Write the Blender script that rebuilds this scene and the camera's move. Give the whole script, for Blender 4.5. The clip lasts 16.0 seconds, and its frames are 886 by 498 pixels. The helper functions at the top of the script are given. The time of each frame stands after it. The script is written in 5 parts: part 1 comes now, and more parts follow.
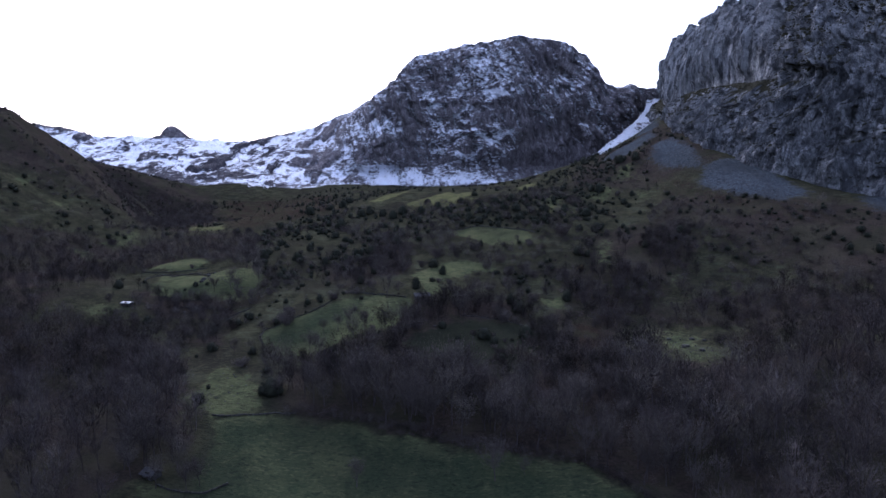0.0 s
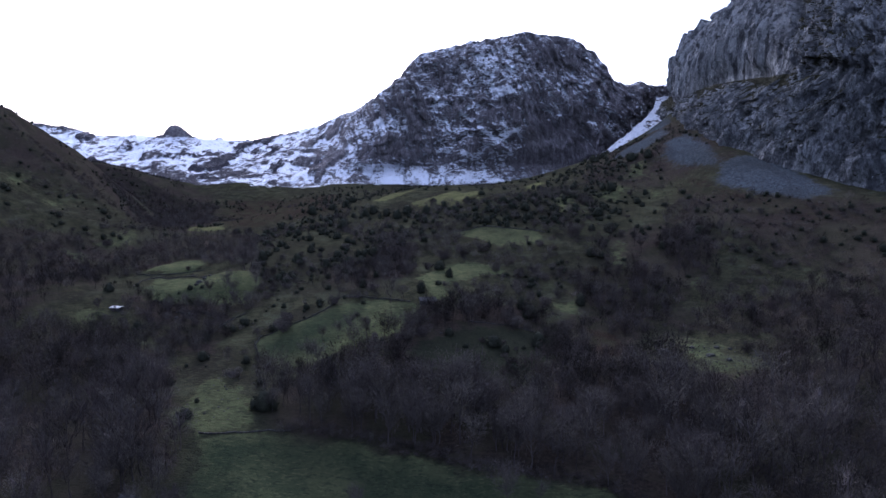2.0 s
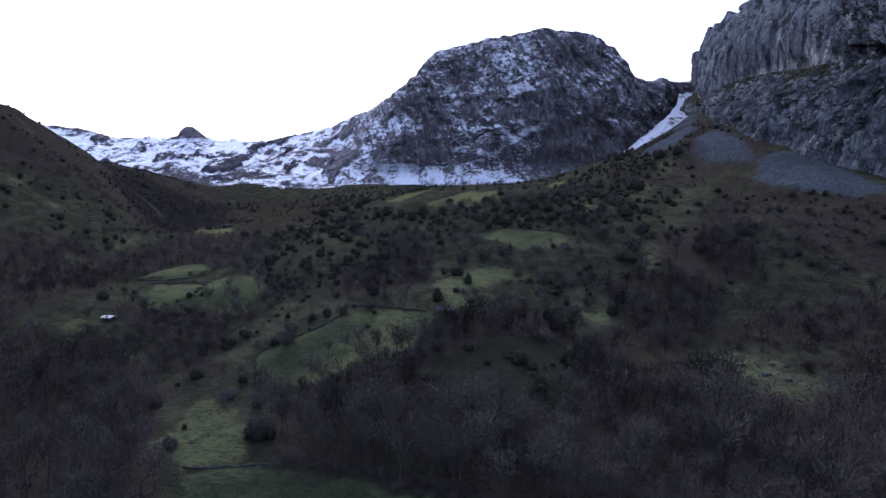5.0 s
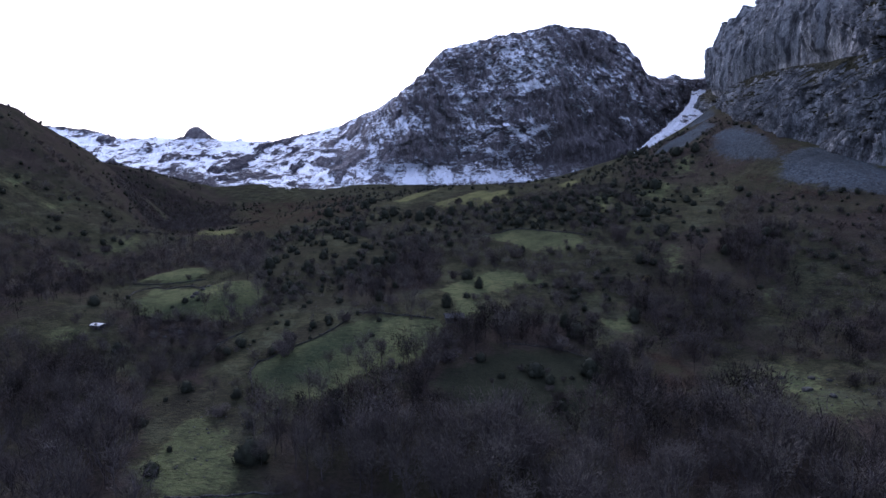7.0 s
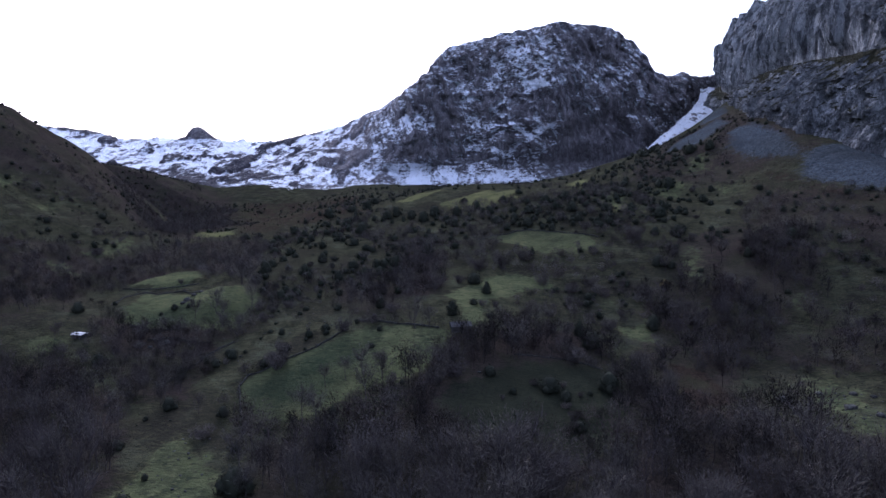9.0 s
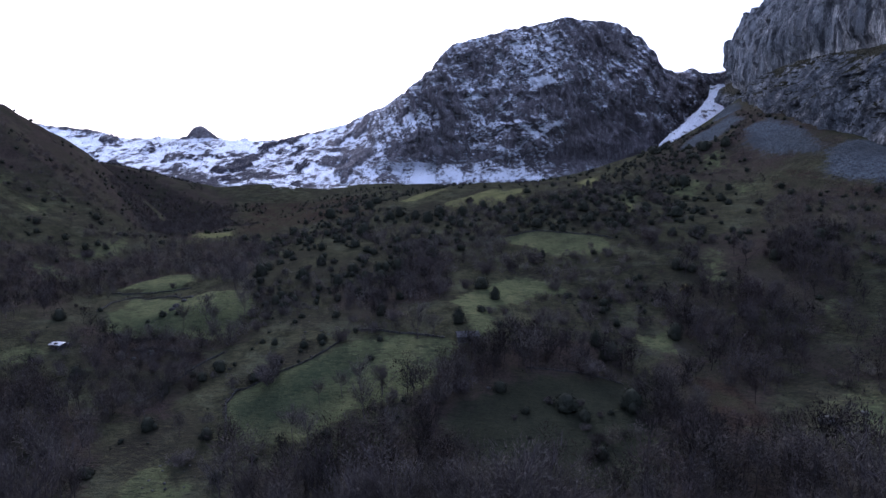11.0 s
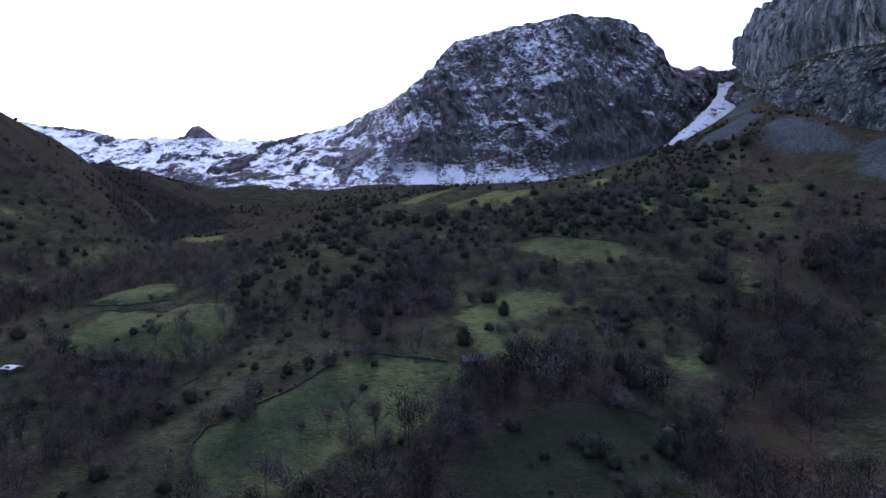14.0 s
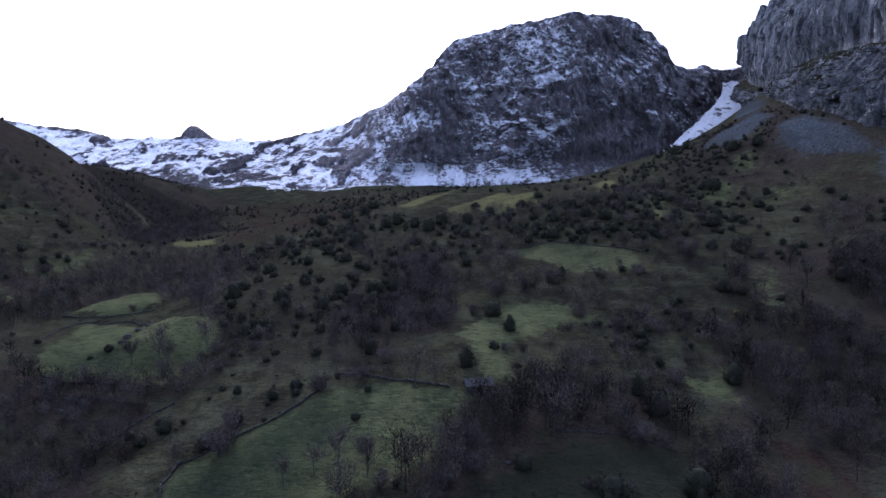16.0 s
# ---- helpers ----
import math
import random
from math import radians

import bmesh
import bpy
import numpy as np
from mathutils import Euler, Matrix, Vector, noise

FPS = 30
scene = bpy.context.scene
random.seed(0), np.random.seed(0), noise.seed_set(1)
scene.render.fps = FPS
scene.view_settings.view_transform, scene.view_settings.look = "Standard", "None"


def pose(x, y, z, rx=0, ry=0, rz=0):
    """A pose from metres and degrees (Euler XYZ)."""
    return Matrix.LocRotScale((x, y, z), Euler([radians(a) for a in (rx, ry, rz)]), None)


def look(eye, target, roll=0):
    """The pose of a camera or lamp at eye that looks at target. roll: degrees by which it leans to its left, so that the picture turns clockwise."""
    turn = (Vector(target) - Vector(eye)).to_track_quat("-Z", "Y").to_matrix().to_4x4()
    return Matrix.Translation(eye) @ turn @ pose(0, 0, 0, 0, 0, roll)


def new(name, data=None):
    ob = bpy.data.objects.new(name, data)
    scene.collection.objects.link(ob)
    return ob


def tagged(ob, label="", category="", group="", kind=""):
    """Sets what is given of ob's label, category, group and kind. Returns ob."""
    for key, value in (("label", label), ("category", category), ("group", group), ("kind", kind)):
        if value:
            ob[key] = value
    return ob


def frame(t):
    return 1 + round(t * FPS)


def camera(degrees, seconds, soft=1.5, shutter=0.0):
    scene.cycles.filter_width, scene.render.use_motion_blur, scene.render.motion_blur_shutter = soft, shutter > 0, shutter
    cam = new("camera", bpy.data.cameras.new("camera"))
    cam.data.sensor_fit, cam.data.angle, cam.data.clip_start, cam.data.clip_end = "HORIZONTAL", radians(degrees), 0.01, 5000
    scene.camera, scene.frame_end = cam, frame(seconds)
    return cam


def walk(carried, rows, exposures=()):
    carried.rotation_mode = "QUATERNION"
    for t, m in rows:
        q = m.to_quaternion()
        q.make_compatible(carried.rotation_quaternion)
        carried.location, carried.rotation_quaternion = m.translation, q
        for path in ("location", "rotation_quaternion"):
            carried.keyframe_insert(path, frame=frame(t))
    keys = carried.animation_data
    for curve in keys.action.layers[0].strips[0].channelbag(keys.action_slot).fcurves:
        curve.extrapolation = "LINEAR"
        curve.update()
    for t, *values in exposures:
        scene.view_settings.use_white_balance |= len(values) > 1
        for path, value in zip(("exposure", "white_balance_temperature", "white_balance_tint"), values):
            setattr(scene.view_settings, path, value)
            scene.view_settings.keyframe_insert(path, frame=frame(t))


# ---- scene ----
cam = camera(74.0, 16.0)
PATH = [  # seconds, x, y, z, tilt, turn, roll
    (0.0, 0.02, 0.01, -0.06, 83.395, -0.005, 0.552),
    (0.5, -0.11, 3.64, -0.28, 83.381, 0.079, 0.547),
    (1.0, -0.26, 7.27, -0.49, 83.356, 0.185, 0.532),
    (1.5, -0.42, 10.90, -0.69, 83.353, 0.311, 0.509),
    (2.0, -0.59, 14.53, -0.90, 83.361, 0.509, 0.479),
    (2.5, -0.78, 18.16, -1.10, 83.364, 0.801, 0.443),
    (3.0, -0.99, 21.79, -1.30, 83.362, 1.088, 0.402),
    (3.5, -1.20, 25.42, -1.50, 83.369, 1.327, 0.357),
    (4.0, -1.42, 29.05, -1.70, 83.400, 1.554, 0.309),
    (6.5, -2.63, 47.22, -2.68, 83.458, 2.696, 0.060),
    (7.0, -2.89, 50.86, -2.86, 83.469, 2.838, 0.012),
    (7.5, -3.15, 54.51, -3.04, 83.476, 2.960, -0.033),
    (8.0, -3.42, 58.15, -3.22, 83.486, 3.074, -0.076),
    (8.5, -3.68, 61.81, -3.38, 83.498, 3.180, -0.116),
    (9.0, -3.95, 65.46, -3.53, 83.513, 3.266, -0.152),
    (11.5, -5.33, 83.79, -3.96, 83.440, 3.809, -0.282),
    (12.0, -5.61, 87.47, -3.96, 83.443, 3.879, -0.298),
    (12.5, -5.90, 91.14, -3.92, 83.452, 3.909, -0.310),
    (13.0, -6.19, 94.83, -3.83, 83.460, 3.912, -0.319),
    (13.5, -6.49, 98.51, -3.69, 83.468, 3.905, -0.326),
    (14.0, -6.79, 102.20, -3.50, 83.477, 3.890, -0.331),
    (14.5, -7.10, 105.89, -3.24, 83.472, 3.880, -0.334),
    (15.0, -7.41, 109.59, -2.92, 83.455, 3.871, -0.337),
    (15.5, -7.74, 113.28, -2.52, 83.451, 3.861, -0.339),
    (16.0, -8.07, 116.98, -2.04, 83.464, 3.861, -0.341),
]
walk(cam, [(t, pose(x, y, z, rx, 0, rz) @ pose(0, 0, 0, 0, 0, roll)) for t, x, y, z, rx, rz, roll in PATH],
     exposures=[(0, -0.07, 5000, 24), (16, -0.07, 5000, 24)])

# ---- light ----
SUN_AZ, SUN_EL = -16.0, 30.0  # degrees: clockwise from +y, above the horizon
world = bpy.data.worlds.new("sky")
world.use_nodes = True
scene.world = world
wn = world.node_tree
sky = wn.nodes.new("ShaderNodeTexSky")
sky.sky_type, sky.sun_disc = "NISHITA", False
sky.sun_elevation, sky.sun_rotation = radians(SUN_EL), radians(SUN_AZ)
sky.air_density, sky.dust_density, sky.ozone_density, sky.altitude = 1.0, 10.0, 1.0, 900
haze = wn.nodes.new("ShaderNodeMix")  # a thin even veil of cloud over the whole sky
haze.data_type, haze.blend_type = "RGBA", "ADD"
haze.inputs[0].default_value = 1.0
haze.inputs[7].default_value = (4.0, 3.93, 3.95, 1.0)
wn.links.new(sky.outputs["Color"], haze.inputs[6])
wn.links.new(haze.outputs[2], wn.nodes["Background"].inputs["Color"])
wn.nodes["Background"].inputs["Strength"].default_value = 0.15

sun = new("sun", bpy.data.lights.new("sun", "SUN"))
sun.data.energy, sun.data.angle, sun.data.color = 2.0, radians(11), (1.0, 0.95, 0.88)
sd = Vector((math.sin(radians(SUN_AZ)) * math.cos(radians(SUN_EL)), math.cos(radians(SUN_AZ)) * math.cos(radians(SUN_EL)), math.sin(radians(SUN_EL))))
sun.matrix_world = look(sd * 900, (0, 0, 0))

# ---- materials ----
class Mat:
    """A node material under construction."""

    def __init__(self, name, rough=0.9, spec=0.2):
        self.m = bpy.data.materials.new(name)
        self.m.use_nodes = True
        self.t = self.m.node_tree
        self.b = self.t.nodes["Principled BSDF"]
        self.b.inputs["Roughness"].default_value = rough
        self.b.inputs["Specular IOR Level"].default_value = spec
        self.place = self.t.nodes.new("ShaderNodeNewGeometry").outputs["Position"]

    def put(self, socket, value):
        if isinstance(value, bpy.types.NodeSocket):
            self.t.links.new(value, socket)
        else:
            socket.default_value = (*value, 1.0) if isinstance(value, tuple) and len(value) == 3 and socket.type == "RGBA" else value

    def noise(self, scale, detail=4.0, rough=0.6, stretch=None, seed=0.0, turn=0.0):
        at = self.place
        if stretch or seed:
            mp = self.t.nodes.new("ShaderNodeMapping")
            self.t.links.new(at, mp.inputs["Vector"])
            mp.inputs["Location"].default_value = (seed, seed * 1.7, seed * 0.6)
            mp.inputs["Rotation"].default_value = (0, turn, 0)
            mp.inputs["Scale"].default_value = stretch or (1, 1, 1)
            at = mp.outputs["Vector"]
        n = self.t.nodes.new("ShaderNodeTexNoise")
        self.t.links.new(at, n.inputs["Vector"])
        n.inputs["Scale"].default_value, n.inputs["Detail"].default_value, n.inputs["Roughness"].default_value = scale, detail, rough
        return n.outputs["Fac"]

    def math(self, op, a, b=0.0):
        n = self.t.nodes.new("ShaderNodeMath")
        n.operation = op
        self.put(n.inputs[0], a)
        self.put(n.inputs[1], b)
        return n.outputs[0]

    def step(self, v, lo, hi, a=0.0, b=1.0):
        n = self.t.nodes.new("ShaderNodeMapRange")
        n.interpolation_type = "SMOOTHSTEP"
        for i, x in enumerate((v, lo, hi, a, b)):
            self.put(n.inputs[i], x)
        return n.outputs[0]

    def mix(self, f, a, b):
        n = self.t.nodes.new("ShaderNodeMix")
        n.data_type = "RGBA"
        self.put(n.inputs[0], f)
        self.put(n.inputs[6], a)
        self.put(n.inputs[7], b)
        return n.outputs[2]

    def mask(self, name):
        n = self.t.nodes.new("ShaderNodeAttribute")
        n.attribute_name = name
        s = self.t.nodes.new("ShaderNodeSeparateColor")
        self.t.links.new(n.outputs["Color"], s.inputs[0])
        return s.outputs

    def random(self, island=False):
        if island:
            return self.t.nodes.new("ShaderNodeNewGeometry").outputs["Random Per Island"]
        return self.t.nodes.new("ShaderNodeObjectInfo").outputs["Random"]

    def bump(self, height, strength=0.5, distance=0.3):
        n = self.t.nodes.new("ShaderNodeBump")
        n.inputs["Strength"].default_value, n.inputs["Distance"].default_value = strength, distance
        self.t.links.new(height, n.inputs["Height"])
        self.t.links.new(n.outputs[0], self.b.inputs["Normal"])

    def colour(self, value):
        self.put(self.b.inputs["Base Color"], value)
        return self.m


def ground_material():
    m = Mat("hill_ground", 1.0, 0.0)
    big, mid, fine = m.noise(0.018, 5), m.noise(0.13, 6, 0.65), m.noise(1.1, 5, 0.7)
    tuft = m.noise(0.5, 4, 0.7, (1, 2.4, 1))
    cover, more = m.mask("cover"), m.mask("more")
    track = m.noise(0.35, 4, 0.6, (0.16, 0.16, 1.6), 3.0)
    rough_grass = m.mix(m.step(mid, 0.35, 0.65), (0.0207, 0.0207, 0.0132), (0.056, 0.057, 0.0325))
    rough_grass = m.mix(m.step(m.noise(0.035, 4, 0.6, seed=12.0), 0.45, 0.6, 0.0, 0.75), rough_grass, (0.0275, 0.0245, 0.0195))
    rough_grass = m.mix(m.step(track, 0.5, 0.66, 0.0, 0.6), rough_grass, (0.075, 0.082, 0.05))
    rough_grass = m.mix(m.step(tuft, 0.5, 0.72, 0.0, 0.5), rough_grass, (0.072, 0.0725, 0.042))
    rough_grass = m.mix(m.step(fine, 0.5, 0.7, 0.0, 0.7), rough_grass, (0.0132, 0.0126, 0.0114))
    stroke, hump = m.noise(1.3, 4, 0.65, (0.4, 1, 1), 41.0), m.noise(0.8, 5, 0.68, (0.5, 1, 1), 43.0)
    rough_grass = m.mix(m.step(hump, 0.48, 0.64, 0.0, 0.6), rough_grass, (0.018, 0.0178, 0.0148))
    rough_grass = m.mix(m.step(stroke, 0.52, 0.68, 0.0, 0.6), rough_grass, (0.0771, 0.0756, 0.0394))
    meadow = m.mix(m.step(mid, 0.3, 0.7), (0.057, 0.0655, 0.032), (0.102, 0.113, 0.052))
    meadow = m.mix(m.step(tuft, 0.45, 0.75, 0.0, 0.55), meadow, (0.104, 0.11, 0.053))
    meadow = m.mix(m.step(m.noise(0.07, 4, 0.6, seed=5.0), 0.42, 0.66, 0.0, 0.6), meadow, (0.0282, 0.0378, 0.0228))
    meadow = m.mix(m.step(m.noise(0.1, 6, 0.68, (1, 0.5, 1), 47.0), 0.5, 0.68, 0.0, 0.5), meadow, (0.117, 0.117, 0.0571))
    meadow = m.mix(m.step(hump, 0.52, 0.62, 0.0, 0.7), meadow, (0.0282, 0.0333, 0.0228))
    meadow = m.mix(m.step(stroke, 0.54, 0.64, 0.0, 0.65), meadow, (0.125, 0.128, 0.063))
    meadow = m.mix(m.step(fine, 0.55, 0.72, 0.0, 0.5), meadow, (0.032, 0.045, 0.0249))
    # darker grass by outline; on the central meadow it paints in shade
    dark_ground = m.mask("dark_ground")["Red"]
    rough_grass = m.mix(m.math("MULTIPLY", dark_ground, 0.75), rough_grass, m.mix(m.step(fine, 0.4, 0.65), (0.0225, 0.0265, 0.018), (0.0135, 0.0163, 0.012)))
    dark_grass = m.mix(m.step(fine, 0.38, 0.66), (0.032, 0.0423, 0.0238), (0.0188, 0.027, 0.0166))
    dark_grass = m.mix(m.step(hump, 0.53, 0.64, 0.0, 0.7), dark_grass, (0.0141, 0.0198, 0.0146))
    dark_grass = m.mix(m.step(stroke, 0.55, 0.66, 0.0, 0.7), dark_grass, (0.0545, 0.063, 0.0332))
    meadow = m.mix(m.math("MULTIPLY", dark_ground, m.step(m.noise(0.05, 5, 0.62, seed=61.0), 0.4, 0.62, 0.95, 0.55)), meadow, dark_grass)
    # yellow-green grass, made paler to carry the sunlight on it
    sun_grass = m.mix(m.step(mid, 0.35, 0.7), (0.08, 0.083, 0.037), (0.126, 0.127, 0.056))
    bracken = m.mix(m.step(fine, 0.35, 0.65), (0.02, 0.0145, 0.0125), (0.047, 0.033, 0.025))
    bracken = m.mix(m.step(m.noise(0.11, 5, 0.65, (1, 0.5, 1), 71.0), 0.46, 0.6, 0.0, 0.75), bracken, (0.04, 0.041, 0.024))
    litter = m.mix(m.step(fine, 0.35, 0.7), (0.0291, 0.0243, 0.0207), (0.0564, 0.0441, 0.0373))
    litter = m.mix(m.step(m.noise(0.05, 5, 0.65, seed=31.0), 0.45, 0.62, 0.0, 0.6), litter, (0.0338, 0.0369, 0.0207))
    litter = m.mix(m.step(hump, 0.5, 0.62, 0.0, 0.6), litter, (0.0179, 0.0162, 0.0156))
    litter = m.mix(m.step(m.noise(0.09, 5, 0.65, (0.5, 0.5, 1.6), 51.0), 0.5, 0.62, 0.0, 0.6), litter, (0.0545, 0.0495, 0.0353))
    scree = m.mix(m.step(m.noise(0.7, 6, 0.75), 0.35, 0.65), (0.03, 0.036, 0.042), (0.084, 0.097, 0.11))
    scree = m.mix(m.step(m.noise(0.06, 5, 0.7, (1, 0.3, 1), 75.0), 0.45, 0.62, 0.0, 0.6), scree, (0.036, 0.04, 0.044))
    scree = m.mix(m.step(m.noise(0.5, 5, 0.7, seed=77.0), 0.56, 0.64, 0.0, 0.7), scree, (0.022, 0.025, 0.028))
    edge = m.math("MULTIPLY", m.math("SUBTRACT", m.noise(0.3, 6, 0.7), 0.5), 1.6)

    def region(s):
        return m.step(m.math("ADD", s, edge), 0.3, 0.7)

    c = m.mix(region(more["Green"]), rough_grass, litter)
    c = m.mix(region(cover["Blue"]), c, bracken)
    c = m.mix(region(more["Red"]), c, sun_grass)
    c = m.mix(region(cover["Red"]), c, meadow)
    c = m.mix(region(cover["Green"]), c, scree)
    c = m.mix(m.step(m.math("ADD", more["Blue"], m.math("MULTIPLY", m.math("SUBTRACT", mid, 0.5), 1.6)), 0.45, 0.6), c, (0.8, 0.82, 0.86))
    c = m.mix(m.step(big, 0.4, 0.7, 0.0, 0.3), c, (0.0282, 0.027, 0.0177))
    m.bump(m.math("ADD", fine, m.math("MULTIPLY", tuft, 1.5)), 0.9, 0.5)
    return m.colour(c)


def rock_material(name, dark, pale, warm, growth=(0.034, 0.034, 0.018)):
    m = Mat(name, 0.95, 0.05)
    big, mid, fine = m.noise(0.012, 5, 0.6), m.noise(0.075, 7, 0.65, (1, 1, 0.4), 2.0), m.noise(0.4, 6, 0.75, (1, 1, 0.6), 3.0)
    streak = m.noise(0.15, 6, 0.65, (1, 1, 0.1), 4.0)
    cover = m.mask("cover")
    seam = m.math("ABSOLUTE", m.math("SUBTRACT", m.noise(0.055, 6, 0.7, (1, 1, 0.28), 11.0), 0.5))
    crack = m.math("ABSOLUTE", m.math("SUBTRACT", m.noise(0.24, 5, 0.65, (1, 1, 0.5), 14.0), 0.5))
    # dark and pale set far apart: relief shading put into the colour
    c = m.mix(m.step(mid, 0.39, 0.6), dark, pale)
    c = m.mix(m.step(big, 0.45, 0.7, 0.0, 0.6), c, warm)
    c = m.mix(m.step(streak, 0.45, 0.62, 0.0, 0.75), c, tuple(0.75 * v for v in dark))
    c = m.mix(m.step(fine, 0.5, 0.62, 0.0, 0.55), c, tuple(0.6 * v for v in dark))
    # narrow dark lines paint the shade of creases that have no depth
    c = m.mix(m.step(seam, 0.0, 0.03, 0.6, 0.0), c, tuple(0.35 * v for v in dark))
    c = m.mix(m.step(crack, 0.0, 0.035, 0.6, 0.0), c, tuple(0.4 * v for v in dark))
    # pale streaks on the upper cliff wall, grazing light put into the colour
    c = m.mix(m.math("MULTIPLY", cover["Blue"], m.step(streak, 0.4, 0.58, 0.75, 0.0)), c, tuple(min(0.6, 1.15 * v) for v in pale))
    c = m.mix(m.step(m.math("ADD", cover["Green"], m.math("MULTIPLY", m.math("SUBTRACT", fine, 0.5), 1.2)), 0.45, 0.65), c, growth)
    lace = m.math("ADD", m.noise(0.25, 6, 0.74, (1, 0.5, 1)), m.math("ADD", m.math("MULTIPLY", m.noise(0.45, 4, 0.65, (0.6, 0.35, 1.2), 7.0), 0.8), m.math("MULTIPLY", m.noise(0.8, 3, 0.6, (0.6, 0.4, 1.3), 8.0), 0.6)))
    snow = m.step(m.math("ADD", cover["Red"], m.math("MULTIPLY", m.math("SUBTRACT", lace, 1.2), 1.6)), 0.45, 0.56)
    dust = m.mask("dust")  # where thin snow lies in cracks: along level ledges, and along dipping ones
    for scale, wide, seed, turn, part_ in ((0.045, 0.034, 23.0, 0.1, "Red"), (0.1, 0.044, 29.0, -0.15, "Red"), (0.06, 0.044, 37.0, 0.75, "Green"), (0.13, 0.05, 39.0, 0.7, "Green")):
        vein = m.math("ABSOLUTE", m.math("SUBTRACT", m.noise(scale, 6, 0.62, (0.5, 0.4, 1.5), seed, turn), 0.5))
        thin = m.math("MULTIPLY", m.step(vein, wide * 0.55, wide, 1.0, 0.0), m.step(dust[part_], 0.22, 0.55))
        snow = m.math("MAXIMUM", snow, m.math("MULTIPLY", thin, m.step(m.noise(0.05, 4, 0.6, seed=seed + 2), 0.44, 0.52)))
    c = m.mix(snow, c, m.mix(mid, (0.84, 0.88, 0.97), (0.92, 0.94, 0.98)))
    m.bump(m.math("MULTIPLY", m.math("ADD", m.math("MULTIPLY", mid, 7.0), m.math("MULTIPLY", fine, 2.5)), m.step(snow, 0.0, 1.0, 1.0, 0.25)), 1.0, 3.0)
    return m.colour(c)


def leaf_material(name, a, b, c3):
    m = Mat(name, 0.9, 0.02)
    c = m.mix(m.random(True), a, b)
    c = m.mix(m.step(m.noise(0.35, 3), 0.4, 0.7), c, c3)
    c = m.mix(m.step(m.random(), 0.0, 1.0, 0.0, 0.35), c, (0.02, 0.025, 0.018))
    return m.colour(c)


def bark_material(name, a, b):
    m = Mat(name, 0.95, 0.02)
    c = m.mix(m.noise(1.2, 5), a, b)
    c = m.mix(m.step(m.noise(0.14, 3, 0.6, seed=20.0), 0.42, 0.62, 0.0, 0.6), c, tuple(0.45 * v for v in a))
    c = m.mix(m.step(m.noise(0.06, 3, seed=9.0), 0.42, 0.62, 0.0, 0.6), c, (0.078, 0.067, 0.067))
    tone = m.mask("tone")
    own = m.math("ADD", tone["Red"], m.math("MULTIPLY", m.math("SUBTRACT", m.random(), 0.5), 0.5))
    c = m.mix(m.step(own, 0.0, 0.5, 0.8, 0.0), c, tuple(0.3 * v for v in a))
    c = m.mix(m.step(own, 0.5, 1.0, 0.0, 0.85), c, tuple(1.35 * v for v in b))
    c = m.mix(m.step(tone["Green"], 0.6, 1.0, 0.0, 0.4), c, (1.2 * a[0], 0.95 * a[1], 0.88 * a[2]))
    m.bump(m.noise(6.0, 3), 0.4, 0.05)
    return m.colour(c)


def plain_material(name, a, b, scale=1.5, rough=0.95, spec=0.04):
    m = Mat(name, rough, spec)
    n = m.noise(scale, 6, 0.7)
    m.bump(n, 0.6, 0.1)
    c = m.mix(m.step(n, 0.35, 0.65), a, b)
    return m.colour(m.mix(m.step(m.random(), 0, 1, 0, 0.4), c, tuple(0.6 * v for v in a)))


GROUND = ground_material()
ROCK_FAR = rock_material("snowy_limestone", (0.215, 0.2, 0.213), (0.425, 0.4, 0.42), (0.31, 0.285, 0.285), (0.07, 0.068, 0.082))
ROCK_CLIFF = rock_material("grey_limestone", (0.132, 0.14, 0.152), (0.48, 0.495, 0.505), (0.34, 0.335, 0.322))
LEAF = leaf_material("holly_leaf", (0.02, 0.0225, 0.0165), (0.041, 0.044, 0.031), (0.027, 0.029, 0.023))
YELLOW = leaf_material("yellowing_leaf", (0.085, 0.07, 0.026), (0.13, 0.105, 0.04), (0.055, 0.05, 0.026))
TWIG = bark_material("bare_twig", (0.047, 0.0415, 0.0355), (0.095, 0.085, 0.073))
BARK = bark_material("lichen_bark", (0.034, 0.03, 0.031), (0.07, 0.062, 0.062))
STONE = plain_material("field_stone", (0.03, 0.03, 0.028), (0.095, 0.094, 0.088))
SLATE = plain_material("roof_slate", (0.04, 0.04, 0.043), (0.09, 0.09, 0.095), 2.5, 0.9, 0.06)
TIN = plain_material("pale_sheet_metal", (0.33, 0.345, 0.37), (0.42, 0.435, 0.46), 0.8, 0.45, 0.5)

# ---- noise ----
def lattice(ix, iy, iz, seed):
    h = (ix * 374761393 + iy * 668265263 + iz * 2147483647 + seed * 1274126177) & 0xFFFFFFFF
    h = ((h ^ (h >> 13)) * 1274126177) & 0xFFFFFFFF
    h = ((h ^ (h >> 16)) * 2246822519) & 0xFFFFFFFF
    return ((h ^ (h >> 15)) & 0xFFFFFF) / float(0xFFFFFF)


